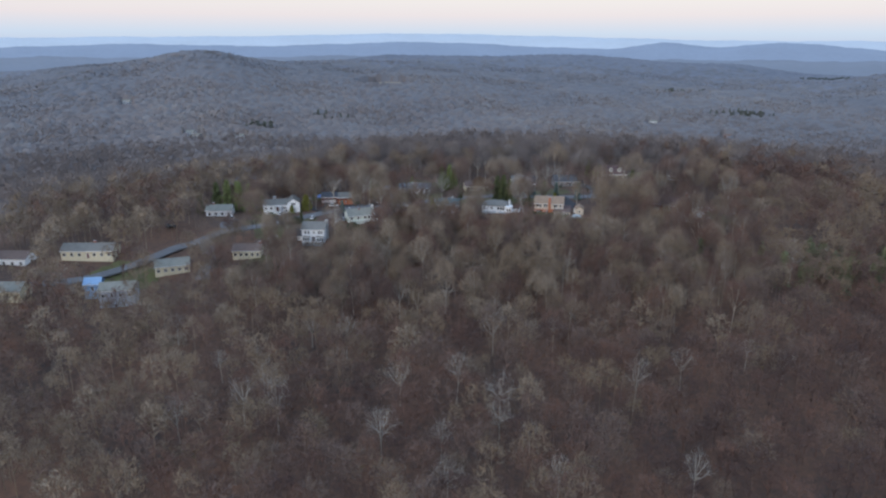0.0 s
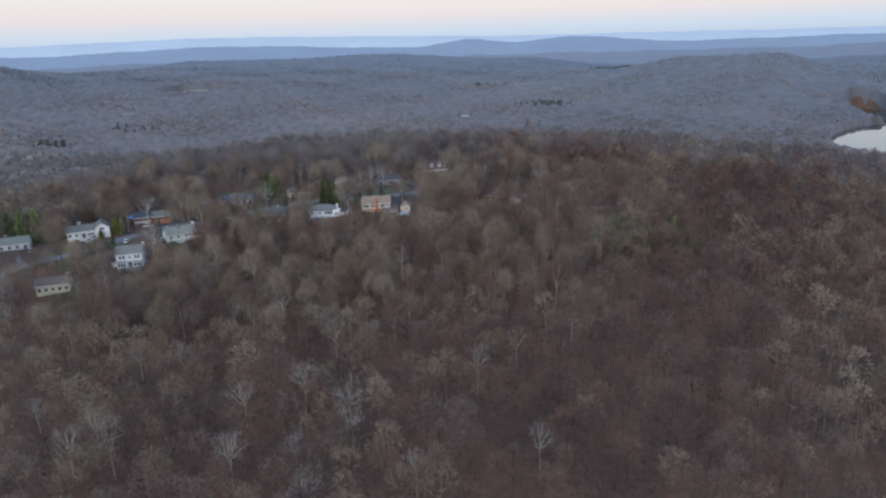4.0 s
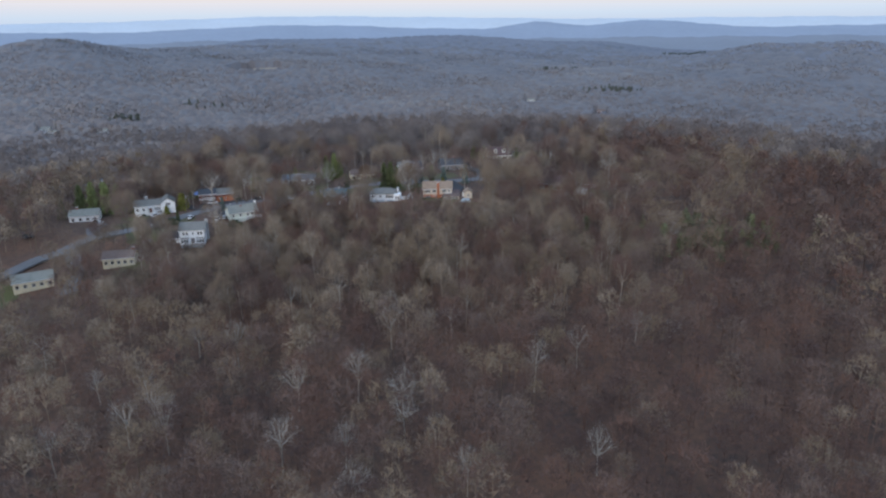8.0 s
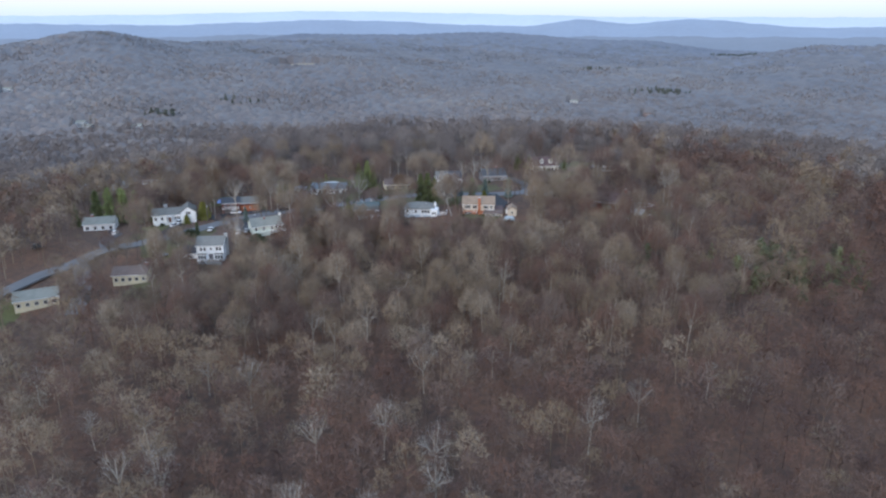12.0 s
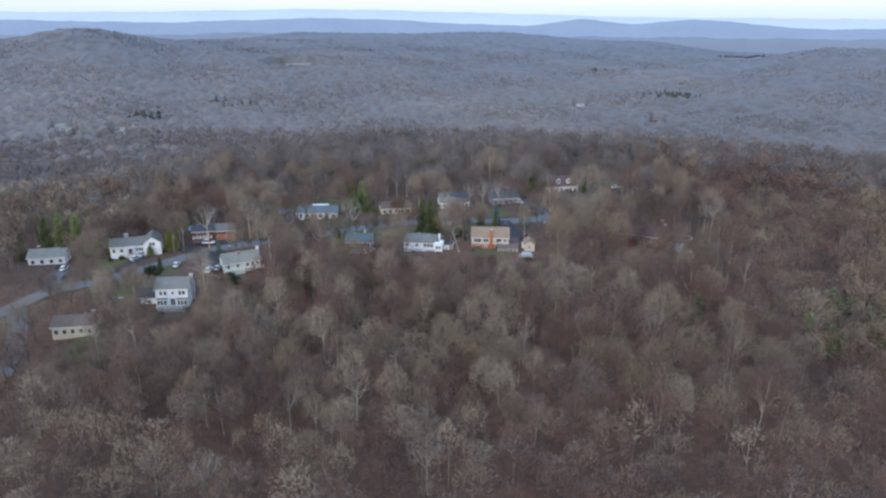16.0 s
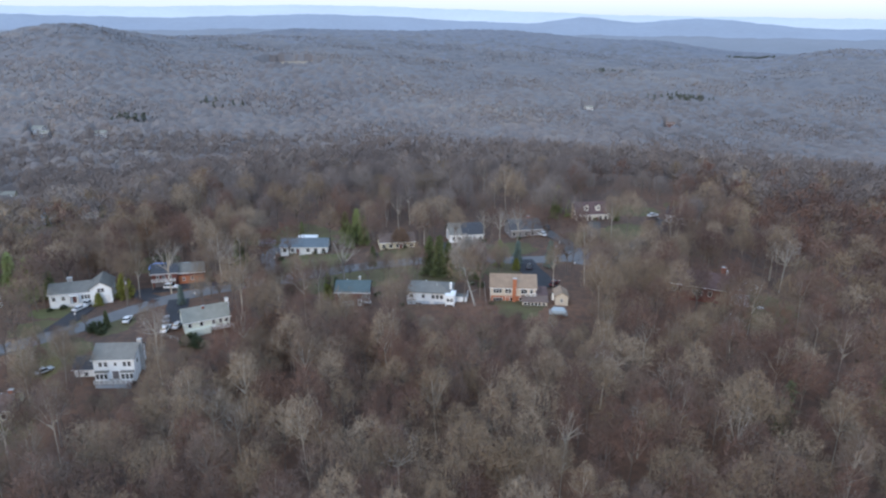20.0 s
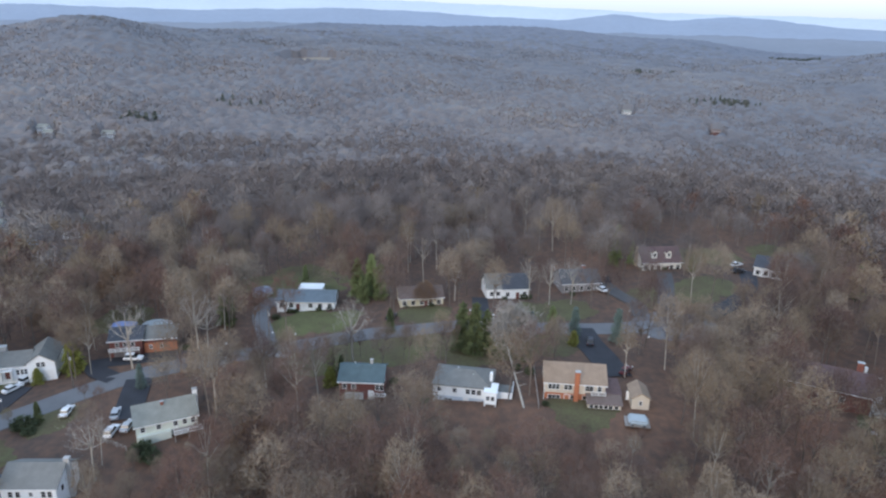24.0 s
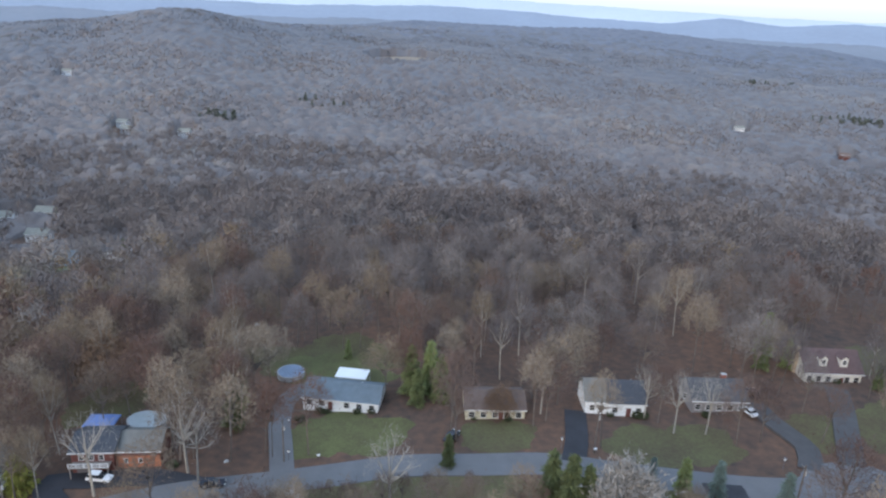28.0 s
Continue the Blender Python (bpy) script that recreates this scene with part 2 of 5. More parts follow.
def height(x, y):
    """Ground height: the street's ridge, the slope below it, the valley behind and the hills beyond."""
    x, y = np.asarray(x, float), np.asarray(y, float)
    xs = np.clip(x, -260, 260)
    near = 1.0 + 0.035 * xs - 0.075 * np.clip(xs - 105, 0, None)
    edge = -8 + 0.5 * np.clip(xs + 35, -150, 0)
    fall = np.clip(edge - y, 0, None)
    near = near - 0.235 * fall * (1 - ease((fall - 120) / 260) * 0.55) + 0.02 * np.clip(y - 20, 0, 60)
    near = near - 3.5 * ease((-75 - x) / 25) * ease((-28 - y) / 22) * ease((y + 105) / 25)
    near = np.maximum(near, -62)
    near = near + 0.8 * np.sin(x * 0.031 + 1.3) * np.cos(y * 0.027) + 0.5 * np.sin(x * 0.07 + y * 0.05)
    dx, dy = x - 20, y + 190
    d, az = np.hypot(dx, dy), np.degrees(np.arctan2(dx, np.maximum(dy, 1e-3)))
    az = np.where(dy <= 0, np.where(dx < 0, -60, 60), az)
    ai = np.interp(az, FAR_AZ, np.arange(len(FAR_AZ)))
    lo = np.clip(np.floor(ai).astype(int), 0, len(FAR_AZ) - 2)
    f = ease(ai - lo)
    cols = np.array([np.interp(d, FAR_D, row) for row in FAR_TAB])
    flat = cols.reshape(len(FAR_AZ), -1)
    k = np.arange(flat.shape[1])
    far = (flat[lo.ravel(), k] * (1 - f.ravel()) + flat[lo.ravel() + 1, k] * f.ravel()).reshape(d.shape)
    far = far + np.where(far > -59, 3.0 * np.sin(x * 0.011 + 0.7) * np.cos(y * 0.009 + 0.4), 0) * ease((d - 500) / 300)
    in_lake = lake_at(x, y)
    far = np.where(in_lake < 1.3, -66 + (far + 66) * ease((in_lake - 1) / 0.3), far)
    w = ease((d - 290) / 110) * ease((y + 120) / 160)
    return near * (1 - w) + far * w


def z_at(x, y):
    return float(height(np.array([x]), np.array([y]))[0])


# ground: one sheet, fine near the street and coarse towards the horizon
def ground_lines(lo, hi, mid, step, grow):
    out, s, p = [mid], step, mid
    while p < hi:
        s = step if abs(p - mid) < 200 else s * grow
        p += s
        out.append(min(p, hi))
    p, s = mid, step
    while p > lo:
        s = step if abs(p - mid) < 200 else s * grow
        p -= s
        out.append(max(p, lo))
    return np.array(sorted(set(out)))


gx, gy = ground_lines(-4200, 4200, 0, 4.0, 1.06), ground_lines(-1500, 4600, -20, 4.0, 1.05)
gx, gy = np.union1d(gx, np.arange(560, 980, 12.0)), np.union1d(gy, np.arange(350, 920, 12.0))
GX, GY = np.meshgrid(gx, gy)
GZ = height(GX, GY)
nv, nh = len(gy), len(gx)
idx = np.arange(nv * nh).reshape(nv, nh)
quads = np.stack([idx[:-1, :-1], idx[:-1, 1:], idx[1:, 1:], idx[1:, :-1]], -1).reshape(-1, 4)
ground = tagged(from_arrays("ground", np.stack([GX, GY, GZ], -1).reshape(-1, 3), quads, "litter"), "rolling ground covered in red-brown fallen leaves", "ground", kind="structure")
ground.data.polygons.foreach_set("use_smooth", np.ones(len(quads), bool))


def ribbon(name, line, width, mat, lift, label, category, kind="structure"):
    """A strip of paving that follows the ground along a smooth line of (x, y)."""
    pts = [Vector((*p, 0)) for p in line]
    smooth = []
    for i in range(len(pts) - 1):
        p0, p1, p2, p3 = pts[max(i - 1, 0)], pts[i], pts[i + 1], pts[min(i + 2, len(pts) - 1)]
        steps = max(2, int((p2 - p1).length / 2.5))
        for k in range(steps):
            u = k / steps
            smooth.append(0.5 * (2 * p1 + (p2 - p0) * u + (2 * p0 - 5 * p1 + 4 * p2 - p3) * u * u + (3 * p1 - p0 - 3 * p2 + p3) * u ** 3))
    smooth.append(pts[-1])
    bm = bmesh.new()
    rows = []
    for i, p in enumerate(smooth):
        way = (smooth[min(i + 1, len(smooth) - 1)] - smooth[max(i - 1, 0)]).normalized()
        side = Vector((-way.y, way.x, 0))
        z0 = max(z_at(p.x + side.x * o * width, p.y + side.y * o * width) for o in (-0.5, 0, 0.5)) + lift
        row = []
        for o, dz in ((-0.5, -0.6), (-0.5, 0), (0, 0.04), (0.5, 0), (0.5, -0.6)):
            q = p + side * (o * width)
            row.append(bm.verts.new((q.x, q.y, z0 + dz)))
        rows.append(row)
    for a, b in zip(rows, rows[1:]):
        for i in range(4):
            bm.faces.new((a[i], b[i], b[i + 1], a[i + 1]))
    bmesh.ops.recalc_face_normals(bm, faces=bm.faces)
    ob = part(name, bm, mat)
    return tagged(ob, label, category, kind=kind)


def patch(name, outline, mat, lift, label, category):
    """A lawn or yard: a draped sheet inside an outline of (x, y), with an uneven edge."""
    pts = np.array(outline, float)
    c = pts.mean(0)
    n, rings = 72, 9
    ang = np.linspace(0, 2 * math.pi, n, endpoint=False)
    pa = np.unwrap(np.arctan2(pts[:, 1] - c[1], pts[:, 0] - c[0]))
    rad = np.hypot(pts[:, 1] - c[1], pts[:, 0] - c[0])
    order = np.argsort(np.mod(pa, 2 * math.pi))
    r = np.interp(ang, np.mod(pa, 2 * math.pi)[order], rad[order], period=2 * math.pi)
    r = r * (1 + 0.05 * np.sin(ang * 7 + c[0]) + 0.04 * np.sin(ang * 13 + c[1]) + 0.03 * np.sin(ang * 23))
    verts = [(c[0], c[1], z_at(c[0], c[1]) + lift)]
    for k in range(1, rings + 1):
        xx, yy = c[0] + r * np.cos(ang) * k / rings, c[1] + r * np.sin(ang) * k / rings
        zz = height(xx, yy) + (lift if k < rings else -0.15)
        verts += list(zip(xx, yy, zz))
    bm = bmesh.new()
    vs = [bm.verts.new(v) for v in verts]
    for i in range(n):
        j = (i + 1) % n
        bm.faces.new((vs[0], vs[1 + i], vs[1 + j]))
        for k in range(rings - 1):
            bm.faces.new((vs[1 + k * n + i], vs[1 + (k + 1) * n + i], vs[1 + (k + 1) * n + j], vs[1 + k * n + j]))
    return tagged(part(name, bm, mat), label, category, kind="structure")


ROAD = [(-215, -170), (-190, -128), (-165, -100), (-149, -86), (-136, -73), (-124, -55), (-113, -38), (-104, -31), (-95, -22), (-85, -11), (-75, -1), (-62, 8), (-48, 15), (-35, 21), (-24, 25.5), (-9, 28.5), (4, 31.5), (15, 32), (27, 33), (44, 35), (58, 38)]
ribbon("road", ROAD, 6.6, "asphalt", 0.12, "worn grey asphalt residential street", "road")
patch("turning_circle", [(60 + 12.5 * math.cos(a * 0.5236), 37.6 + 8.6 * math.sin(a * 0.5236)) for a in range(12)], "asphalt", 0.2, "round asphalt turning place at the end of the street", "road")
# ---- houses ----
def window(parent, x, y, z, w, h, face=-1, lit=False):
    """A framed window on a wall that faces -y (face -1) or +-x (face 2 / -2)."""
    o = 0.05
    if abs(face) == 1:
        bm = boxes((-w / 2 - 0.09, w / 2 + 0.09, -o, 0.02, h, h + 0.1), (-w / 2 - 0.09, w / 2 + 0.09, -o - 0.04, 0.02, -0.1, 0), (-w / 2 - 0.09, -w / 2, -o, 0.02, 0, h), (w / 2, w / 2 + 0.09, -o, 0.02, 0, h), (-w / 2, w / 2, -o + 0.01, 0.02, h / 2 - 0.03, h / 2 + 0.03))
        rz = 0 if face < 0 else math.pi
    else:
        bm = boxes((-w / 2 - 0.09, w / 2 + 0.09, -o, 0.02, h, h + 0.1), (-w / 2 - 0.09, w / 2 + 0.09, -o - 0.04, 0.02, -0.1, 0), (-w / 2 - 0.09, -w / 2, -o, 0.02, 0, h), (w / 2, w / 2 + 0.09, -o, 0.02, 0, h))
        rz = math.pi / 2 if face > 0 else -math.pi / 2
    win = part("window", bm, "trim", parent, loc=(x, y, z), rz=rz)
    part("pane", boxes((-w / 2, w / 2, -0.02, 0.01, 0, h)), "lamp_glow" if lit else "glass", win)
    return win


def gable_roof(w, d, rise, over=0.4, thick=0.18):
    """Two slabs that meet at a ridge along x; the eaves at z = 0."""
    bm = bmesh.new()
    drop = over * rise / (d / 2)
    prof = [(-d / 2 - over, -drop), (0, rise), (d / 2 + over, -drop), (d / 2 + over, -drop + thick), (0, rise + thick), (-d / 2 - over, -drop + thick)]
    a = [bm.verts.new((-w / 2 - over, y, z)) for y, z in prof]
    b = [bm.verts.new((w / 2 + over, y, z)) for y, z in prof]
    for i in range(6):
        j = (i + 1) % 6
        bm.faces.new((a[i], b[i], b[j], a[j]))
    for s in (a, b):
        bm.faces.new((s[0], s[1], s[4], s[5]))
        bm.faces.new((s[1], s[2], s[3], s[4]))
    bmesh.ops.recalc_face_normals(bm, faces=bm.faces)
    return bm


def hip_roof(w, d, rise, over=0.45, thick=0.18):
    bm = bmesh.new()
    W, D = w / 2 + over, d / 2 + over
    r = max(W - D, 0.3)
    base = [bm.verts.new(p) for p in ((-W, -D, 0), (W, -D, 0), (W, D, 0), (-W, D, 0))]
    eave = [bm.verts.new((v.co.x, v.co.y, thick)) for v in base]
    top = [bm.verts.new((-r, 0, rise + thick)), bm.verts.new((r, 0, rise + thick))]
    bm.faces.new(base[::-1])
    for i in range(4):
        bm.faces.new((base[i], base[(i + 1) % 4], eave[(i + 1) % 4], eave[i]))
    bm.faces.new((eave[0], eave[1], top[1], top[0]))
    bm.faces.new((eave[1], eave[2], top[1]))
    bm.faces.new((eave[2], eave[3], top[0], top[1]))
    bm.faces.new((eave[3], eave[0], top[0]))
    return bm


def gable_walls(w, d, h, rise, foot=4.5):
    """Four walls with gable ends, as one closed body that goes a little into the ground."""
    bm = bmesh.new()
    prof = [(-d / 2, -foot), (d / 2, -foot), (d / 2, h), (0, h + rise), (-d / 2, h)]
    a = [bm.verts.new((-w / 2, y, z)) for y, z in prof]
    b = [bm.verts.new((w / 2, y, z)) for y, z in prof]
    for i in range(5):
        j = (i + 1) % 5
        bm.faces.new((a[i], b[i], b[j], a[j]))
    bm.faces.new(a)
    bm.faces.new(b[::-1])
    bmesh.ops.recalc_face_normals(bm, faces=bm.faces)
    return bm


def block(parent, cx, cy, w, d, h, rise, wall, roof, hip=False, z=0.0, rz=0.0, over=0.4, name="wall"):
    """One volume of a house: walls, its roof and a ridge cap."""
    if hip:
        part(name, boxes((-w / 2, w / 2, -d / 2, d / 2, -1.5, h)), wall, parent, loc=(cx, cy, z), rz=rz)
        part("roof", hip_roof(w, d, rise, over), roof, parent, loc=(cx, cy, z + h), rz=rz)
    else:
        part(name, gable_walls(w, d, h, rise - 0.02), wall, parent, loc=(cx, cy, z), rz=rz)
        rf = part("roof", gable_roof(w, d, rise, over), roof, parent, loc=(cx, cy, z + h), rz=rz)
        part("fascia", boxes((-w / 2 - over - 0.03, w / 2 + over + 0.03, -d / 2 - over - 0.08, -d / 2 - over - 0.01, -over * rise / (d / 2) - 0.06, -over * rise / (d / 2) + 0.16)), "trim", rf)


def chimney(parent, x, y, z0, z1, mat="brick_red", s=0.5):
    c = part("chimney", boxes((-s, s, -s * 0.8, s * 0.8, 0, z1 - z0)), mat, parent, loc=(x, y, z0))
    part("chimney_cap", boxes((-s - 0.08, s + 0.08, -s * 0.8 - 0.08, s * 0.8 + 0.08, z1 - z0, z1 - z0 + 0.12)), "concrete", c)


def door(parent, x, y, z, mat="trim", w=1.0, h=2.05):
    d = part("door", boxes((-w / 2, w / 2, -0.06, 0.02, 0, h)), mat, parent, loc=(x, y, z))
    part("door_frame", boxes((-w / 2 - 0.12, -w / 2, -0.08, 0.02, 0, h + 0.12), (w / 2, w / 2 + 0.12, -0.08, 0.02, 0, h + 0.12), (-w / 2, w / 2, -0.08, 0.02, h, h + 0.12)), "trim", d)


for key, col, sp in (("siding_taupe", (0.26, 0.245, 0.25), 0.12), ("siding_ivory", (0.72, 0.7, 0.64), 0.08), ("siding_sky", (0.5, 0.57, 0.66), 0.06), ("siding_grey", (0.36, 0.4, 0.46), 0.1), ("siding_cream", (0.62, 0.57, 0.42), 0.1), ("siding_tan", (0.46, 0.37, 0.27), 0.12), ("siding_red", (0.15, 0.055, 0.048), 0.25), ("siding_orange", (0.62, 0.45, 0.3), 0.12), ("siding_pale_green", (0.62, 0.66, 0.6), 0.08), ("siding_blue", (0.25, 0.4, 0.62), 0.12), ("siding_dark", (0.16, 0.15, 0.16), 0.2), ("brick_orange", (0.42, 0.15, 0.075), 0.25), ("siding_warm", (0.58, 0.51, 0.42), 0.1)):
    M[key] = material(key, col, 0.7, sp, 0.6)
for key, col in (("roof_grey", (0.19, 0.187, 0.176)), ("roof_teal", (0.085, 0.122, 0.135)), ("roof_blue", (0.15, 0.185, 0.215)), ("roof_tan", (0.3, 0.22, 0.16)), ("roof_brown", (0.17, 0.125, 0.11)), ("roof_pale", (0.25, 0.25, 0.222)), ("roof_maroon", (0.13, 0.085, 0.085)), ("roof_dark", (0.07, 0.075, 0.09)), ("roof_slate", (0.095, 0.093, 0.1))):
    M[key] = material(key + "_shingle", col, 0.9, 0.22, 0.7, 0.2, fine=12)
M["brick_red"] = material("red_brick", (0.3, 0.11, 0.08), 0.85, 0.3, 1.5, 0.2)
M["concrete"] = material("pale_concrete", (0.42, 0.42, 0.42), 0.85, 0.15, 0.8)
M["deck"] = material("weathered_deck_boards", (0.3, 0.27, 0.25), 0.85, 0.25, 1.0)
M["tarp"] = material("pale_grey_cover", (0.42, 0.47, 0.5), 0.55, 0.15, 0.6)
HOUSES = []


def site(name, label, x, y, z, deg):
    HOUSES.append((x, y))
    return thing(name, label, "house", (x, y, z), radians(deg))


M["lamp_glow"] = bpy.data.materials.new("warm_lit_lamp")
M["lamp_glow"].use_nodes = True
M["lamp_glow"].node_tree.nodes["Principled BSDF"].inputs["Emission Color"].default_value = (1, 0.75, 0.45, 1)
M["lamp_glow"].node_tree.nodes["Principled BSDF"].inputs["Emission Strength"].default_value = 3.0


def row(parent, xs, y, z, w, h, face=-1):
    for x in xs:
        window(parent, x, y, z, w, h, face)


def railing(parent, x0, x1, y, z, h=0.95, name="railing", step=1.2):
    """Top rail, bottom rail and posts along x."""
    bm = boxes((x0, x1, y - 0.04, y + 0.04, z + h - 0.08, z + h), (x0, x1, y - 0.03, y + 0.03, z + 0.1, z + 0.16))
    n = max(2, int((x1 - x0) / step) + 1)
    for i in range(n):
        px = x0 + (x1 - x0) * i / (n - 1)
        box(bm, px - 0.05, px + 0.05, y - 0.05, y + 0.05, z, z + h + 0.05)
    m = int((x1 - x0) / 0.3)
    for i in range(m):
        px = x0 + (x1 - x0) * (i + 0.5) / m
        box(bm, px - 0.02, px + 0.02, y - 0.02, y + 0.02, z + 0.1, z + h - 0.05)
    part(name, bm, "trim", parent)


def deck(parent, x0, x1, y0, y1, z, mat="deck", posts=True):
    n = max(3, int((y1 - y0) / 0.3))
    d = part("deck", boxes((x0 + 0.05, x1 - 0.05, y0 + 0.05, y1 - 0.05, z - 0.16, z - 0.045)), mat, parent)
    for i in range(n):
        part("board", boxes((x0, x1, y0 + (y1 - y0) * i / n, y0 + (y1 - y0) * (i + 1) / n - 0.02, z - 0.041, z)), mat, d)
    if posts:
        for px in (x0 + 0.15, (x0 + x1) / 2, x1 - 0.15):
            part("deck_post", boxes((px - 0.08, px + 0.08, y0 + 0.05, y0 + 0.21, -2.5, z - 0.12)), mat, d)


def vent(parent, x, y, z):
    bm = bmesh.new()
    tube(bm, (0, 0, -0.3), (0, 0, 0.45), 0.09, 0.09, 8)
    part("roof_vent", bm, "trim", parent, loc=(x, y, z))


def white_raised_ranch():
    g = site("house", "white raised ranch house with grey hip roof and side deck", 6.3, -1.2, 0.7, -4)
    w, d = 12.4, 8.4
    part("lower_wall", boxes((-w / 2, w / 2, -d / 2, d / 2, -2.5, 2.2)), "siding_sky", g, "pale blue lower storey")
    part("wall", boxes((-w / 2 - 0.08, w / 2 + 0.08, -d / 2 - 0.08, d / 2 + 0.08, 2.2, 4.8)), "white", g, "white upper storey")
    part("roof", hip_roof(w, d, 1.9), "roof_grey", g, loc=(0, 0, 4.8))
    row(g, (-5.0, -1.6), -d / 2 - 0.08, 3.3, 0.8, 0.9)
    row(g, (1.3, 2.5, 3.7), -d / 2 - 0.08, 3.2, 0.9, 1.1)
    row(g, (-3.4, -2.5), -d / 2, 0.7, 0.85, 0.9)
    row(g, (3.6,), -d / 2, 0.7, 1.4, 0.9)
    door(g, 0.9, -d / 2, 0.0, "trim")
    part("bump_out", boxes((5.0, 7.6, -6.0, -2.0, 2.2, 5.0), (5.0, 5.25, -6.0, -5.75, -2, 2.2), (7.35, 7.6, -6.0, -5.75, -2, 2.2)), "white", g, "white upper bay on posts")
    part("bay_roof", boxes((4.85, 7.75, -6.15, -1.9, 5.0, 5.16)), "white", g)
    row(g, (5.8, 6.8), -6.0, 3.2, 0.7, 0.9)
    part("chimney", boxes((5.7, 6.3, -1.5, -0.5, 2, 7.1)), "white", g, "white boxed chimney")
    deck(g, 6.3, 10.8, -2.6, 2.4, 2.5, "roof_grey")
    part("parapet", boxes((6.3, 10.8, -2.72, -2.6, 1.5, 3.5), (10.68, 10.8, -2.6, 2.4, 1.5, 3.6)), "white", g, "white deck parapet")
    vent(g, -1.5, 1.0, 6.3)
    vent(g, 2.0, -1.2, 6.0)
    part("downspout", boxes((-6.1, -6.0, -4.4, -4.3, 0, 4.8)), "trim", g)


def orange_house():
    g = site("house", "cream and orange two-storey house with brick chimney and sunroom", 30.2, 0.6, 2.0, 0)
    w, d = 12.6, 8.6
    part("lower_wall", boxes((-w / 2, w / 2, -d / 2, d / 2, -3, 2.7)), "brick_orange", g, "orange-red lower storey")
    part("wall", gable_walls(w + 0.3, d + 0.3, 2.7, 2.3, 0.0), "siding_warm", g, "cream upper storey", loc=(0, 0, 2.7))
    rf = part("roof", gable_roof(w + 0.3, d + 0.3, 2.35), "roof_tan", g, loc=(0, 0, 5.4))
    part("gutter", boxes((-w / 2 - 0.5, w / 2 + 0.5, -d / 2 - 0.75, -d / 2 - 0.6, -0.35, -0.2)), "trim", rf)
    y2, y1 = -d / 2 - 0.15, -d / 2
    row(g, (-5.3, -4.5, -3.7, -1.9, -1.0), y2, 3.6, 0.75, 1.2)
    row(g, (2.6, 3.5, 5.2), y2, 3.6, 0.8, 1.2)
    row(g, (-5.2, -4.3, -3.4), y1, 0.7, 0.8, 1.3)
    door(g, -1.6, y1, 0.2, "brick_orange")
    row(g, (-0.4, 2.2), y1, 0.5, 0.7, 1.7)
    chimney(g, 0.3, -d / 2 - 0.5, -2.5, 8.2, "brick_orange", 0.5)
    part("sunroom", boxes((2.6, 9.6, -7.4, -4.3, -3, 2.3)), "siding_warm", g, "cream glazed sunroom")
    row(g, (3.4, 4.4, 5.4, 6.4, 7.4, 8.6), -7.4, 0.6, 0.75, 1.4)
    bm = bmesh.new()
    v = [bm.verts.new(p) for p in ((2.3, -7.8, 2.3), (9.9, -7.8, 2.3), (9.9, -4.2, 3.0), (2.3, -4.2, 3.0), (2.3, -7.8, 2.45), (9.9, -7.8, 2.45), (9.9, -4.2, 3.15), (2.3, -4.2, 3.15))]
    for f in ((3, 2, 1, 0), (4, 5, 6, 7), (0, 1, 5, 4), (1, 2, 6, 5), (2, 3, 7, 6), (3, 0, 4, 7)):
        bm.faces.new([v[i] for i in f])
    part("sunroom_roof", bm, "roof_brown", g, "brown lean-to roof")
    part("side_wing", boxes((6.45, 9.8, -4.3, 2.5, -3, 3.0)), "siding_tan", g)
    part("side_roof", boxes((6.45, 10.1, -4.4, 2.8, 3.0, 3.2)), "roof_maroon", g, "dark maroon flat roof")
    deck(g, 3.4, 6.4, -5.6, -4.45, 3.2)
    railing(g, 3.4, 6.4, -5.6, 3.2)
    part("terrace", boxes((-4.5, 9.8, -9.0, -7.4, -3, -0.2)), "concrete", g, "pale stone terrace edge")
    part("side_trim", boxes((-w / 2 - 0.25, -w / 2 - 0.15, -d / 2 - 0.3, -d / 2 - 0.1, 0, 5.4)), "trim", g)


def small_red_house():
    g = site("house", "small dark red house with a teal-grey shingle roof", -16.4, -1.2, 0.6, 3)
    block(g, 0, 0, 9.6, 8.2, 4.4, 2.0, "siding_red", "roof_teal")
    row(g, (-3.6, -1.6), -4.1, 2.6, 0.8, 1.1)
    row(g, (3.6, 4.5), -4.1, 2.5, 0.75, 1.2)
    part("lower_panel", boxes((-3.5, 0.5, -4.22, -4.1, 0, 1.7)), "concrete", g, "pale garage panel")
    door(g, 2.2, -4.1, 0.1)
    deck(g, 3.0, 5.6, -5.6, -4.1, 1.6)
    railing(g, 3.0, 5.6, -5.6, 1.6)
    chimney(g, 1.8, 0.6, 5.4, 7.4, "concrete", 0.3)
    vent(g, -2, 1.2, 6.0)
    window(g, 4.8, 0, 2.6, 0.9, 1.1, 2)


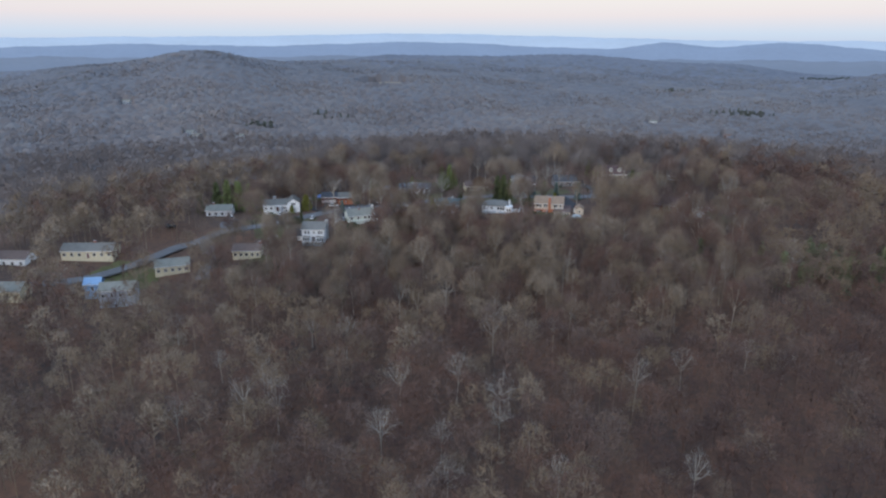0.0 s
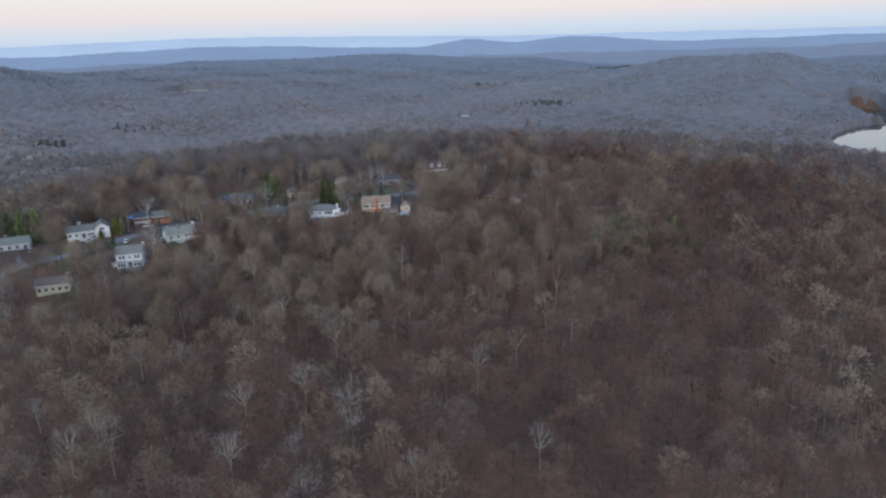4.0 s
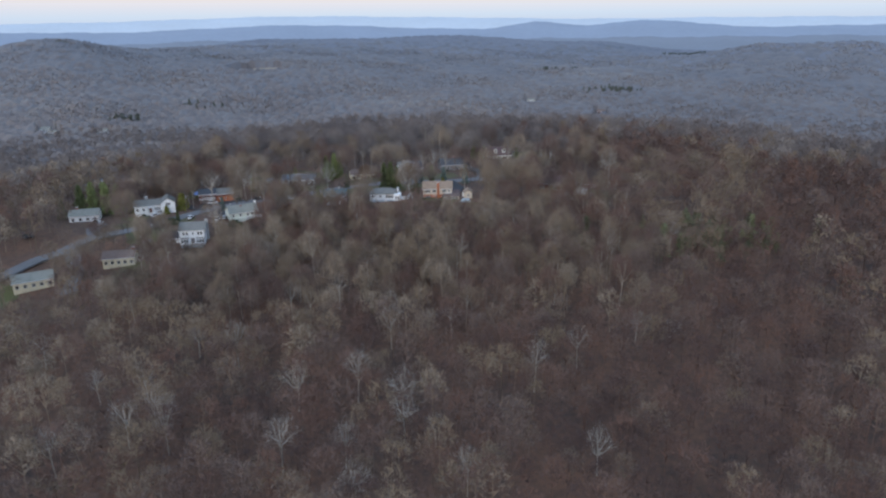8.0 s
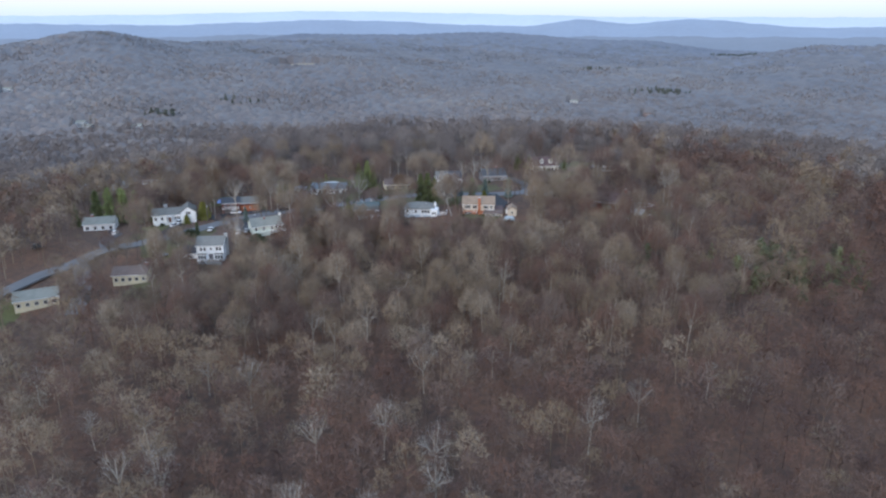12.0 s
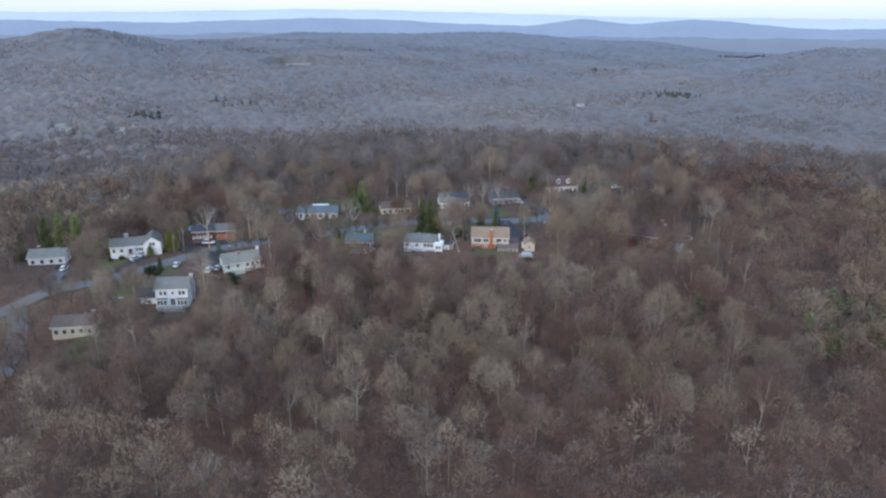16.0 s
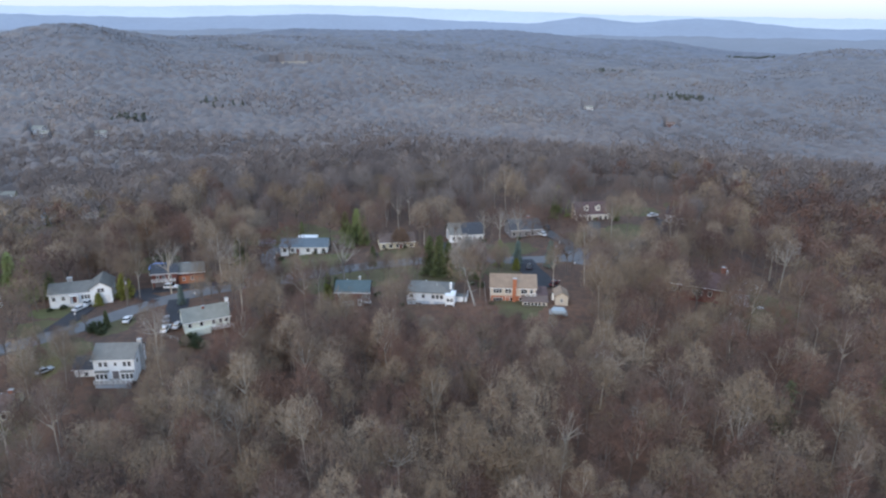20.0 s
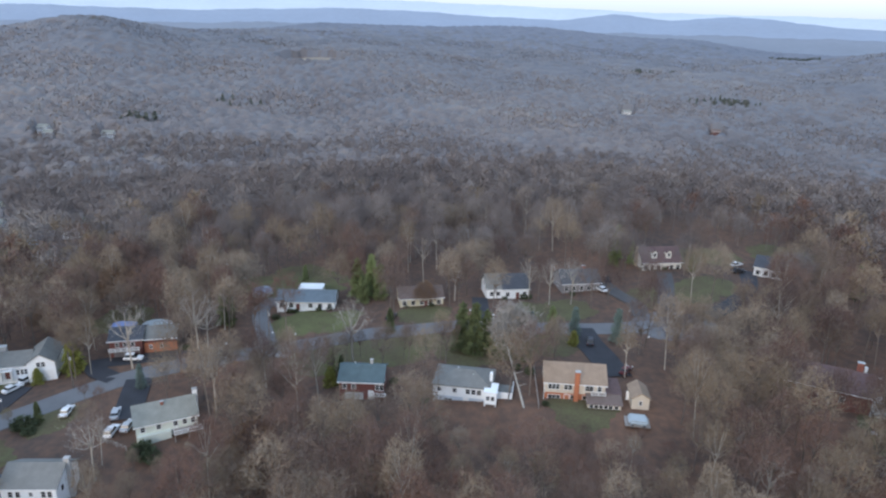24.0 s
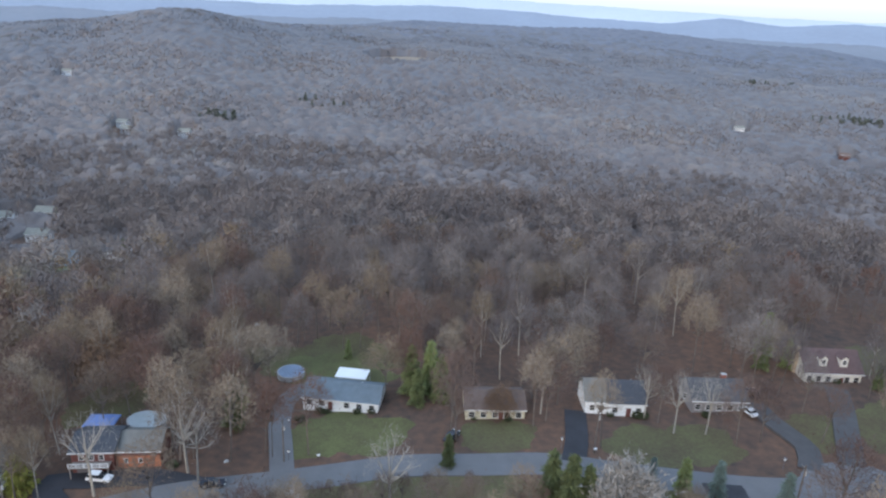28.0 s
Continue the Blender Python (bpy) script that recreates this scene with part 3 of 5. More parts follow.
def green_cape():
    g = site("house", "pale green cape house with weathered grey roof and end chimney", -55.2, -17.2, -2.4, 31)
    block(g, 0, 0, 11.8, 8.2, 4.5, 2.4, "siding_pale_green", "roof_pale")
    row(g, (-4.6, -1.6, 1.6, 3.4, 5.0), -4.1, 2.9, 0.8, 1.1)
    row(g, (-3.8, -1.2), -4.1, 0.6, 0.9, 1.0)
    door(g, 1.5, -4.1, 0.2)
    part("ell", boxes((-5.7, 0.6, -5.0, -4.1, -2, 2.4)), "siding_pale_green", g)
    chimney(g, 6.2, 0.3, -1, 8.0, "white", 0.45)
    deck(g, 1.0, 6.6, -6.6, -4.1, 2.2)
    railing(g, 1.0, 6.6, -6.6, 2.2)
    chimney(g, -0.4, -0.8, 5.8, 7.2, "brick_red", 0.3)


def white_colonial():
    g = site("house", "white two-storey colonial house with grey roof and attached garage", -69.4, -37.4, -6.0, 7)
    w, d = 9.8, 8.2
    block(g, 0, 0, w, d, 6.3, 2.3, "white", "roof_grey")
    row(g, (-3.2, -1.9), -d / 2, 4.3, 0.75, 1.1)
    row(g, (0.4,), -d / 2, 4.5, 0.6, 0.8)
    row(g, (2.6, 3.7), -d / 2, 4.3, 0.75, 1.2)
    for cx in (-2.9, 3.2):
        bay = part("bay", boxes((cx - 1.5, cx + 1.5, -d / 2 - 0.8, -d / 2, 0.9, 3.0)), "white", g, "projecting white bay window")
        part("bay_roof", boxes((cx - 1.65, cx + 1.65, -d / 2 - 0.95, -d / 2, 3.0, 3.2)), "roof_grey", bay)
        row(g, (cx - 1.0, cx, cx + 1.0), -d / 2 - 0.8, 1.3, 0.75, 1.3)
    door(g, 0.2, -d / 2, 0.9, "siding_dark", 1.5, 2.1)
    deck(g, -4.2, 4.6, -6.6, -4.2, 0.8, "deck")
    railing(g, -4.2, 4.6, -6.6, 0.8)
    part("skirt", boxes((-4.1, 4.5, -6.5, -6.4, -3.0, 0.6)), "siding_grey", g, "grey lattice skirt under the deck")
    block(g, -7.6, 0.8, 5.8, 6.4, 2.9, 1.9, "white", "roof_dark", name="garage_wall")
    row(g, (-7.6,), -2.4, 0.9, 0.9, 1.0)
    chimney(g, 5.2, 0.4, -2, 9.4, "concrete", 0.5)
    window(g, w / 2, -2, 4.3, 0.8, 1.1, 2)
    window(g, w / 2, 2, 4.3, 0.8, 1.1, 2)


def long_ranch():
    g = site("house", "long white ranch house with a gabled garage wing and grey roof", -101.0, 1.8, -2.6, 21)
    block(g, -2.6, 0, 11.6, 7.6, 3.4, 2.0, "white", "roof_grey")
    part("front_gable_wall", gable_walls(9.0, 6.0, 4.4, 2.0), "white", g, loc=(6.0, -0.6, 0), rz=math.pi / 2)
    part("front_gable_roof", gable_roof(9.0, 6.0, 2.0), "roof_grey", g, loc=(6.0, -0.6, 4.4), rz=math.pi / 2)
    row(g, (5.5, 6.5), -5.1, 3.2, 0.8, 1.1)
    part("garage_door", boxes((3.6, 8.4, -5.18, -5.1, 0, 2.2)), "trim", g)
    row(g, (-7.2, -4.6), -3.8, 1.2, 0.9, 1.1)
    row(g, (0.6, 1.5, 2.3), -3.8, 1.1, 0.6, 1.2)
    door(g, -1.6, -3.8, 0.2, "siding_red")
    chimney(g, -3.0, 0.8, 4.6, 6.6, "concrete", 0.7)
    part("porch_arch", boxes((-2.8, -2.6, -4.9, -3.8, 0, 2.5), (-0.6, -0.4, -4.9, -3.8, 0, 2.5), (-2.9, -0.3, -5.0, -3.8, 2.5, 2.75)), "trim", g)


def simple(label, x, y, z, deg, w, d, h, rise, wall, roof, hip=False, wins=4, rows=((1.0, 1.1),), chim=None, door_x=None, back=None):
    g = site("house", label, x, y, z, deg)
    block(g, 0, 0, w, d, h, rise, wall, roof, hip)
    for zz, hh in rows:
        for i in range(wins):
            xx = -w / 2 + w * (i + 0.5) / wins
            if door_x is None or abs(xx - door_x) > 1.0 or zz > 2:
                window(g, xx, -d / 2, zz, 1.1, hh)
    window(g, w / 2, 0, rows[0][0], 0.9, 1.1, 2)
    window(g, -w / 2, 0, rows[0][0], 0.9, 1.1, -2)
    if door_x is not None:
        door(g, door_x, -d / 2, 0.1, "siding_red")
    if chim is not None:
        chimney(g, chim, 0.4, h, h + rise + 0.9)
    vent(g, w * 0.22, 1.0, h + rise * 0.75)
    return g


def blue_ranch():
    g = simple("white ranch house with blue-grey roof and back patio cover", -42.2, 45.2, -0.3, 6, 16.4, 8.4, 2.8, 1.9, "white", "roof_blue", False, 6, ((1.0, 1.2),), None, -2.2)
    part("patio_cover", boxes((-3.6, 3.6, 4.6, 9.0, 3.0, 3.2), (-3.6, -3.45, 8.8, 8.95, 0, 3.0), (3.45, 3.6, 8.8, 8.95, 0, 3.0)), "white", g, "flat white patio cover")
    part("side_porch", boxes((-9.2, -7.3, -1.8, 2.2, -1.0, 2.4)), "siding_grey", g)


def white_cape():
    g = simple("white cape house with a dark two-part roof", 17.3, 57.2, 1.9, 13, 7.6, 8.6, 3.4, 3.0, "white", "roof_dark", False, 3, ((1.0, 1.2),), None, 0.4)
    block(g, -6.2, 0.4, 5.0, 8.0, 3.3, 3.1, "white", "roof_grey", name="wing_wall")
    row(g, (-7.2, -5.2), -3.6, 1.0, 1.0, 1.2)
    part("gable_trim", boxes((-8.85, -8.7, -3.9, 0.4, 2.9, 3.3)), "trim", g)


def red_brown_house():
    g = site("house", "red-brown two-wing house with dark roof and stone walk", -76.8, 15.5, -2.4, 18)
    block(g, -3.6, 0.6, 7.6, 8.0, 5.0, 1.7, "siding_red", "roof_dark")
    block(g, 4.2, 1.2, 8.0, 7.2, 4.4, 1.9, "siding_red", "roof_grey", name="wing_wall")
    part("rust_wall", boxes((0.4, 8.25, -2.52, -2.4, 0, 3.2)), "brick_orange", g, "rust-orange plank wall")
    row(g, (-5.6, -3.8, -2.0), -3.4, 3.2, 0.8, 1.0)
    row(g, (2.0, 4.6), -2.52, 1.8, 0.6, 0.9)
    part("garage_door", boxes((-6.6, -3.8, -3.5, -3.4, 0, 2.2)), "siding_dark", g)
    deck(g, -7.2, -0.2, -5.4, -3.4, 2.8)
    railing(g, -7.2, -0.2, -5.4, 2.8)
    part("stone_kerb", boxes((-0.2, 8.6, -3.2, -2.9, -1, 0.25)), "concrete", g)


def dark_red_house():
    g = site("house", "dark red hillside house with maroon roof and tall gable windows", 85.6, 4.6, 4.4, -22)
    block(g, 0, 0, 17.0, 9.4, 3.4, 3.0, "siding_red", "roof_maroon")
    row(g, (-7, -5.6, -1, 0.4, 3.0), -4.7, 0.9, 1.0, 1.3)
    for yy, zz, hh in ((-2.2, 0.6, 2.0), (-0.8, 0.6, 2.0), (0.8, 0.6, 2.0), (2.2, 0.6, 2.0), (-0.7, 3.2, 1.2), (0.7, 3.2, 1.2)):
        window(g, 8.5, yy, zz, 1.0, hh, 2)
    chimney(g, 5.6, 0.6, 5.0, 8.4, "brick_red", 0.6)
    part("flue", boxes((6.4, 7.0, 0.3, 0.9, 4.5, 7.6)), "trim", g)
    part("patio", boxes((8.5, 13.5, -5, 4, -2.0, -0.1)), "concrete", g, "pale stone patio")


def shed_and_cover():
    g = site("shed", "small cream garden shed with a tan gable roof", 43.9, -3.0, 3.0, 0)
    g["category"] = "shed"
    part("wall", gable_walls(5.6, 3.6, 2.7, 1.1), "siding_warm", g, rz=math.pi / 2)
    part("roof", gable_roof(5.6, 3.6, 1.15, 0.3), "roof_tan", g, loc=(0, 0, 2.7), rz=math.pi / 2)
    window(g, 0.0, -2.8, 1.1, 0.6, 0.9)
    door(g, -1.85, 0.8, 0.1)
    c = thing("covered_trailer", "low pale grey covered boat trailer", "trailer", (42.6, -10.6, z_at(42.6, -10.6)), radians(-4))
    bm = boxes((-1.9, 1.9, -1.7, 1.7, 0.5, 1.5))
    bmesh.ops.bevel(bm, geom=bm.edges[:], offset=0.35, segments=2, affect="EDGES")
    part("cover", bm, "tarp", c)
    part("frame", boxes((-2.6, 2.4, -1.8, 1.8, 0.3, 0.5)), "deck", c)
    for sx in (-1, 1):
        bm = bmesh.new()
        tube(bm, (sx * 1.2, -1.85, 0.3), (sx * 1.2, 1.85, 0.3), 0.32, 0.32, 12)
        part("wheel", bm, "rubber", c)


M["rubber"] = material("black_rubber", (0.02, 0.02, 0.022), 0.8, 0.2, 2.0)
white_raised_ranch()
orange_house()
small_red_house()
green_cape()
white_colonial()
long_ranch()
blue_ranch()
white_cape()
red_brown_house()
dark_red_house()
shed_and_cover()
simple("white ranch house with a pale roof among evergreens", -128.4, -8.0, -4.4, 16, 12.0, 7.8, 3.4, 2.0, "white", "roof_pale", False, 4, ((1.1, 1.2),), -3)
simple("cream low house with a brown roof", -93.4, -53, -9.4, 12, 11.5, 8.0, 3.4, 1.9, "siding_cream", "roof_brown", False, 5, ((1.1, 1.2),), 5)
simple("cream low house with a mossy brown roof", -118, -71, -11.6, 30, 13.0, 8.0, 3.2, 2.0, "siding_cream", "roof_pale", False, 5)
simple("grey low house with a pale roof", -123, -99, -12.4, 20, 12.0, 8.0, 3.4, 2.0, "siding_grey", "roof_pale", False, 4)
simple("small blue shed with a blue roof", -134.5, -97, -11.8, 20, 5.5, 5.0, 3.2, 1.8, "siding_blue", "siding_blue", False, 1)
simple("long cream ranch house with a grey roof", -156, -68, -8.2, 12, 21.0, 8.4, 3.2, 2.2, "siding_cream", "roof_grey", False, 7, ((1.0, 1.2),), 2, 0.5)
simple("cream house with a grey roof beside the street", -163, -106, -13, 10, 13.0, 8.0, 3.6, 2.2, "siding_cream", "roof_pale", False, 4)
simple("white house with a dark roof among bare trees", -183, -79, -10.0, 8, 14.0, 8.4, 3.4, 2.2, "white", "roof_brown", False, 4)
simple("low cream ranch house with a brown roof", -9.8, 48.4, 1.4, 15, 12.4, 8.6, 2.9, 1.9, "siding_cream", "roof_brown", False, 5, ((0.9, 1.2),), None, 1.2)
simple("low taupe house with a dark roof behind bare trees", 36.8, 63.8, 2.4, 14, 11.8, 9.0, 3.2, 2.8, "siding_taupe", "roof_slate", False, 5, ((0.9, 1.2),), 2)
tan = simple("cream house with a broad maroon roof and two dormers", 64.0, 81.6, 4.0, 12, 13.0, 9.4, 3.4, 3.6, "siding_ivory", "roof_maroon", False, 6, ((0.9, 1.4),), None, 2.0)
for dx in (-2.4, 2.4):
    dormer = part("dormer", gable_walls(2.6, 1.7, 1.4, 0.7, 0.6), "siding_ivory", tan, "small ivory dormer", loc=(dx, -2.4, 4.9), rz=math.pi / 2)
    part("dormer_roof", gable_roof(2.6, 1.7, 0.75, 0.2, 0.1), "roof_maroon", dormer, loc=(0, 0, 1.4))
    window(tan, dx, -3.72, 5.0, 0.8, 1.0)
part("chimney", boxes((-7.1, -6.5, -0.5, 0.5, -1, 7.4)), "siding_tan", tan, "broad tan end chimney")
simple("white house with a dark roof above its driveway", 100.0, 76.5, 5.0, -26, 11.6, 8.8, 3.4, 2.4, "white", "roof_dark", False, 5, ((0.9, 1.3),), 1)
FARM = [(170, 788, 18, "white", "roof_pale", 0), (262, 708, -10, "siding_red", "roof_brown", 0), (-293, 210, 20, "white", "roof_pale", 0), (-202, 147, 30, "siding_blue", "roof_blue", 0), (-221, 152, 10, "siding_red", "roof_brown", 0), (-186, 158, 10, "white", "roof_dark", 0), (-250, 186, 15, "white", "roof_pale", 0), (-280, 225, 12, "siding_cream", "roof_pale", 0), (-344, 460, 10, "white", "roof_pale", 0), (-412, 470, 0, "white", "roof_pale", 0), (-395, 452, 0, "siding_grey", "roof_pale", 0), (-600, 630, 20, "white", "roof_pale", 0)]
for hx, hy, deg, wall, roof, _ in FARM:
    simple("distant " + {"white": "white", "siding_red": "red-brown", "siding_blue": "blue", "siding_cream": "cream", "siding_grey": "grey"}[wall] + " house half hidden by bare woods", hx, hy, z_at(hx, hy) + (0.5 if hy < 300 else 2.5), deg, 10, 7.0, 3.2, 2.2, wall, roof, False, 4)
# ---- yards: lawns, driveways, cars and small things ----
patch("lawn", [(-52, 25), (-37, 27.5), (-24, 32), (-26, 42), (-34, 40), (-46, 39), (-50, 33)], "grass", 0.06, "green lawn sloping to the street", "lawn")
patch("lawn", [(-66, 57), (-57, 64), (-43, 61), (-32, 56), (-36, 51), (-52, 50), (-60, 50)], "grass", 0.06, "green back lawn behind the blue-roofed house", "lawn")
patch("lawn", [(-14, 34), (-1, 35), (0, 44), (-8, 43), (-15, 41)], "yard", 0.06, "patchy front lawn", "lawn")
patch("lawn", [(13, 38), (30, 39), (42, 45), (40, 52), (26, 50), (14, 46)], "yard", 0.06, "patchy front yard with fallen leaves", "lawn")
patch("lawn", [(98, 90), (112, 86), (122, 92), (112, 104), (100, 104)], "yard", 0.05, "olive back lawn behind the white house", "lawn")
patch("lawn", [(66, 84), (80, 86), (96, 88), (90, 98), (72, 96)], "yard", 0.06, "green lawn beside the cream house", "lawn")
patch("lawn", [(-114, -6), (-104, -11), (-97, -8), (-98, -3), (-108, -4)], "grass", 0.06, "small bright green front lawn", "lawn")
patch("lawn", [(-98, 23), (-86, 26), (-84, 36), (-92, 42), (-99, 34)], "yard", 0.06, "green yard behind the red-brown house", "lawn")
patch("lawn", [(-88, -16), (-80, -10), (-76, -16), (-82, -24)], "yard", 0.06, "rough grass at the street edge", "lawn")
patch("lawn", [(24, -5), (40, -7.5), (38, -10), (25, -8.5)], "yard", 0.06, "rough grass below the terrace", "lawn")
patch("lawn", [(88, -14), (106, -12), (110, -2), (100, 6), (92, 0)], "yard", 0.06, "rough yard at the wood's edge", "lawn")
patch("lawn", [(-2, 12), (14, 12), (24, 18), (18, 26), (0, 26)], "yard", 0.06, "mossy ground under the evergreens", "lawn")
patch("lawn", [(-150, -80), (-128, -70), (-118, -76), (-140, -90)], "grass", 0.06, "green verge beside the street", "lawn")
patch("lawn", [(-226, 138), (-206, 130), (-188, 140), (-205, 150), (-220, 148)], "grass", 0.06, "small green yard", "lawn")
for line, what in (([(-40, 6), (-20, 12), (2, 22), (0, 27), (-24, 22), (-42, 16)], "olive verge below the street"), ([(24, 16), (32, 18), (32, 30), (22, 29)], "olive yard beside the black driveway"), ([(-112, -20), (-100, -24), (-90, -16), (-102, -12)], "green verge beside the street"), ([(-100, -34), (-86, -24), (-80, -30), (-92, -42)], "olive verge below the street"), ([(54.5, 48), (58, 48), (60, 62), (54, 62)], "olive strip between two driveways"), ([(66, 50), (78, 56), (84, 72), (69, 68)], "leaf-strewn olive yard"), ([(-92, -60), (-84, -52), (-80, -60), (-90, -68)], "rough olive yard"), ([(-78, 62), (-62, 66), (-40, 70), (-30, 62), (-50, 62)], "rough olive clearing behind the lawn")):
    patch("lawn", line, "yard", 0.05, what, "lawn")
ribbon("driveway", [(-45, 19), (-49, 27), (-53, 35), (-55, 43), (-53, 49)], 4.6, "asphalt", 0.16, "pale grey driveway", "driveway")
ribbon("driveway", [(8, 33), (8.4, 40), (7.6, 52)], 4.6, "drive", 0.16, "dark asphalt driveway", "driveway")
ribbon("driveway", [(52, 42), (53, 49), (48, 58), (45, 66)], 4.6, "drive_worn", 0.16, "worn grey driveway", "driveway")
ribbon("driveway", [(60, 45), (61.5, 53), (64, 66), (65, 74)], 4.8, "drive_worn", 0.18, "worn grey driveway up to the cream house", "driveway")
ribbon("driveway", [(35, 34), (36.5, 26), (39, 18), (41, 8)], 7.5, "drive", 0.16, "fresh black driveway behind the orange house", "driveway")
ribbon("driveway", [(-76, 0), (-82, 3), (-85, 7), (-78, 9), (-68, 12), (-60, 12), (-56, 12)], 4.8, "drive", 0.18, "dark looping driveway", "driveway")
ribbon("driveway", [(-70, 0), (-67, -9), (-64, -17)], 6.0, "drive", 0.18, "dark driveway beside the green cape", "driveway")
ribbon("driveway", [(-98, -22), (-97, -11), (-97, -4)], 5.5, "drive", 0.18, "dark driveway to the garage", "driveway")
ribbon("driveway", [(-118, -44), (-108, -60), (-103, -76)], 5.5, "asphalt", 0.18, "grey driveway running downhill", "driveway")
ribbon("driveway", [(-112, -34), (-117, -25), (-118, -16)], 5.5, "asphalt", 0.2, "grey driveway", "driveway")
ribbon("driveway", [(71, 43), (80, 52), (88, 64), (92, 78)], 5.0, "drive", 0.18, "dark driveway", "driveway")
for i, (key, col) in enumerate((("car_white", (0.75, 0.76, 0.78)), ("car_silver", (0.4, 0.42, 0.45)), ("car_dark", (0.03, 0.035, 0.05)), ("car_red", (0.12, 0.028, 0.032)))):
    M[key] = material(key + "_paint", col, 0.25, 0.04, 1.0)
M["lens"] = material("headlight_lens", (0.75, 0.75, 0.72), 0.15, 0.1, 3.0)
M["chrome"] = material("wheel_alloy", (0.5, 0.5, 0.52), 0.3, 0.1, 3.0, metal=0.9)


def car(label, paint, suv=False):
    g = thing("car", label, "car", group="parked cars")
    hb, hr = (0.95, 1.7) if suv else (0.82, 1.42)
    bm = bmesh.new()
    side = [(-2.25, 0.35), (2.25, 0.35), (2.3, 0.62), (2.15, hb - 0.1), (0.95, hb), (-2.1, hb + 0.04), (-2.28, 0.7)]
    a = [bm.verts.new((x, -0.88, z)) for x, z in side]
    b = [bm.verts.new((x, 0.88, z)) for x, z in side]
    for i in range(len(side)):
        j = (i + 1) % len(side)
        bm.faces.new((a[i], b[i], b[j], a[j]))
    bm.faces.new(a)
    bm.faces.new(b[::-1])
    bmesh.ops.recalc_face_normals(bm, faces=bm.faces)
    bmesh.ops.bevel(bm, geom=bm.edges[:], offset=0.07, segments=2, affect="EDGES")
    part("body", bm, paint, g)
    back = -2.0 if suv else -1.55
    for nm, mat, inset, z0, z1 in (("cabin_glass", "glass", 0.0, hb, hr - 0.08), ("roof", paint, 0.03, hr - 0.08, hr)):
        bm = bmesh.new()
        f = 0.0 if nm == "cabin_glass" else 1.0
        low = [(0.95 - 0.7 * f, 0.8 - 0.12 * f), (back + 0.25 * f, 0.8 - 0.12 * f)]
        top = [(0.2, 0.67), (back + 0.3, 0.67)]
        vs = []
        for (x0, w0), z in ((low[1], z0), (low[0], z0), (top[0], z1), (top[1], z1)):
            vs.append((bm.verts.new((x0, -w0, z)), bm.verts.new((x0, w0, z))))
        for i in range(4):
            j = (i + 1) % 4
            bm.faces.new((vs[i][0], vs[i][1], vs[j][1], vs[j][0]))
        bm.faces.new([v[0] for v in vs])
        bm.faces.new([v[1] for v in vs][::-1])
        bmesh.ops.recalc_face_normals(bm, faces=bm.faces)
        part(nm, bm, mat, g)
    for x in (-1.4, 1.4):
        for s in (-1, 1):
            bm = bmesh.new()
            tube(bm, (0, -0.11 * s, 0), (0, 0.11 * s, 0), 0.34, 0.34, 14)
            wheel = part("wheel", bm, "rubber", g, loc=(x, s * 0.8, 0.34))
            bm = bmesh.new()
            tube(bm, (0, 0.1 * s, 0), (0, 0.125 * s, 0), 0.2, 0.18, 10)
            part("rim", bm, "chrome", wheel)
    for s in (-1, 1):
        part("headlight", boxes((2.2, 2.31, s * 0.62 - 0.2, s * 0.62 + 0.2, 0.58, 0.74)), "lens", g)
        part("tail_light", boxes((-2.3, -2.24, s * 0.65 - 0.15, s * 0.65 + 0.15, 0.62, 0.82)), "car_red", g)
    return g


CARS = [("white saloon car parked beside the street", "car_white", 0, [(-78.8, -14.6, 100), (-97.9, -5.6, 70), (43.7, 59.6, 125), (-161.5, -62, 10), (89.6, 82.2, 30)]),
        ("white sport utility car on a dark driveway", "car_white", 1, [(-64.4, -22.0, 95), (-97.0, -1.4, 75), (-76.3, 9.0, 8), (-117.5, -17.5, 100)]),
        ("silver car parked on a dark driveway", "car_silver", 0, [(-62.0, -20.0, 95), (-67.2, -15.5, 110), (-155, -61.5, 5), (-88, -40, 60)]),
        ("dark blue car parked in a driveway", "car_dark", 0, [(-16.1, 35.2, 75), (46.2, 66.8, 100), (88.6, 76.5, 20), (-120, -15.5, 100), (-55.5, 12.5, 20)]),
        ("black sport utility car on the black driveway", "car_dark", 1, [(36.8, 25.2, 85), (-139, -35, 30)]),
        ("dark red car beside the house", "car_red", 0, [(43.5, 10.5, 60)])]
for label, paint, suv, spots in CARS:
    first = car(label, paint, suv)
    for i, (cx, cy, deg) in enumerate(spots):
        m = pose(cx, cy, z_at(cx, cy) + 0.3, 0, 0, deg)
        if i == 0:
            first.matrix_basis = m
        else:
            copy_thing(first, m)


def utility_pole(x, y, tall=9.5):
    g = thing("utility_pole", "weathered brown wooden utility pole with a cross-arm", "utility pole", (x, y, z_at(x, y)), radians(20), "street poles")
    bm = bmesh.new()
    tube(bm, (0, 0, -0.5), (0, 0, tall), 0.17, 0.12, 8)
    part("pole", bm, "bark", g)
    part("cross_arm", boxes((-0.06, 0.06, -1.1, 1.1, tall - 0.9, tall - 0.78)), "bark", g)
    for s in (-1.0, -0.4, 0.4, 1.0):
        bm = bmesh.new()
        tube(bm, (0, s, tall - 0.78), (0, s, tall - 0.6), 0.05, 0.03, 6)
        part("insulator", bm, "concrete", g)
    bm = bmesh.new()
    tube(bm, (0.25, 0, tall - 2.2), (0.25, 0, tall - 1.4), 0.2, 0.2, 8)
    part("transformer", bm, "concrete", g)


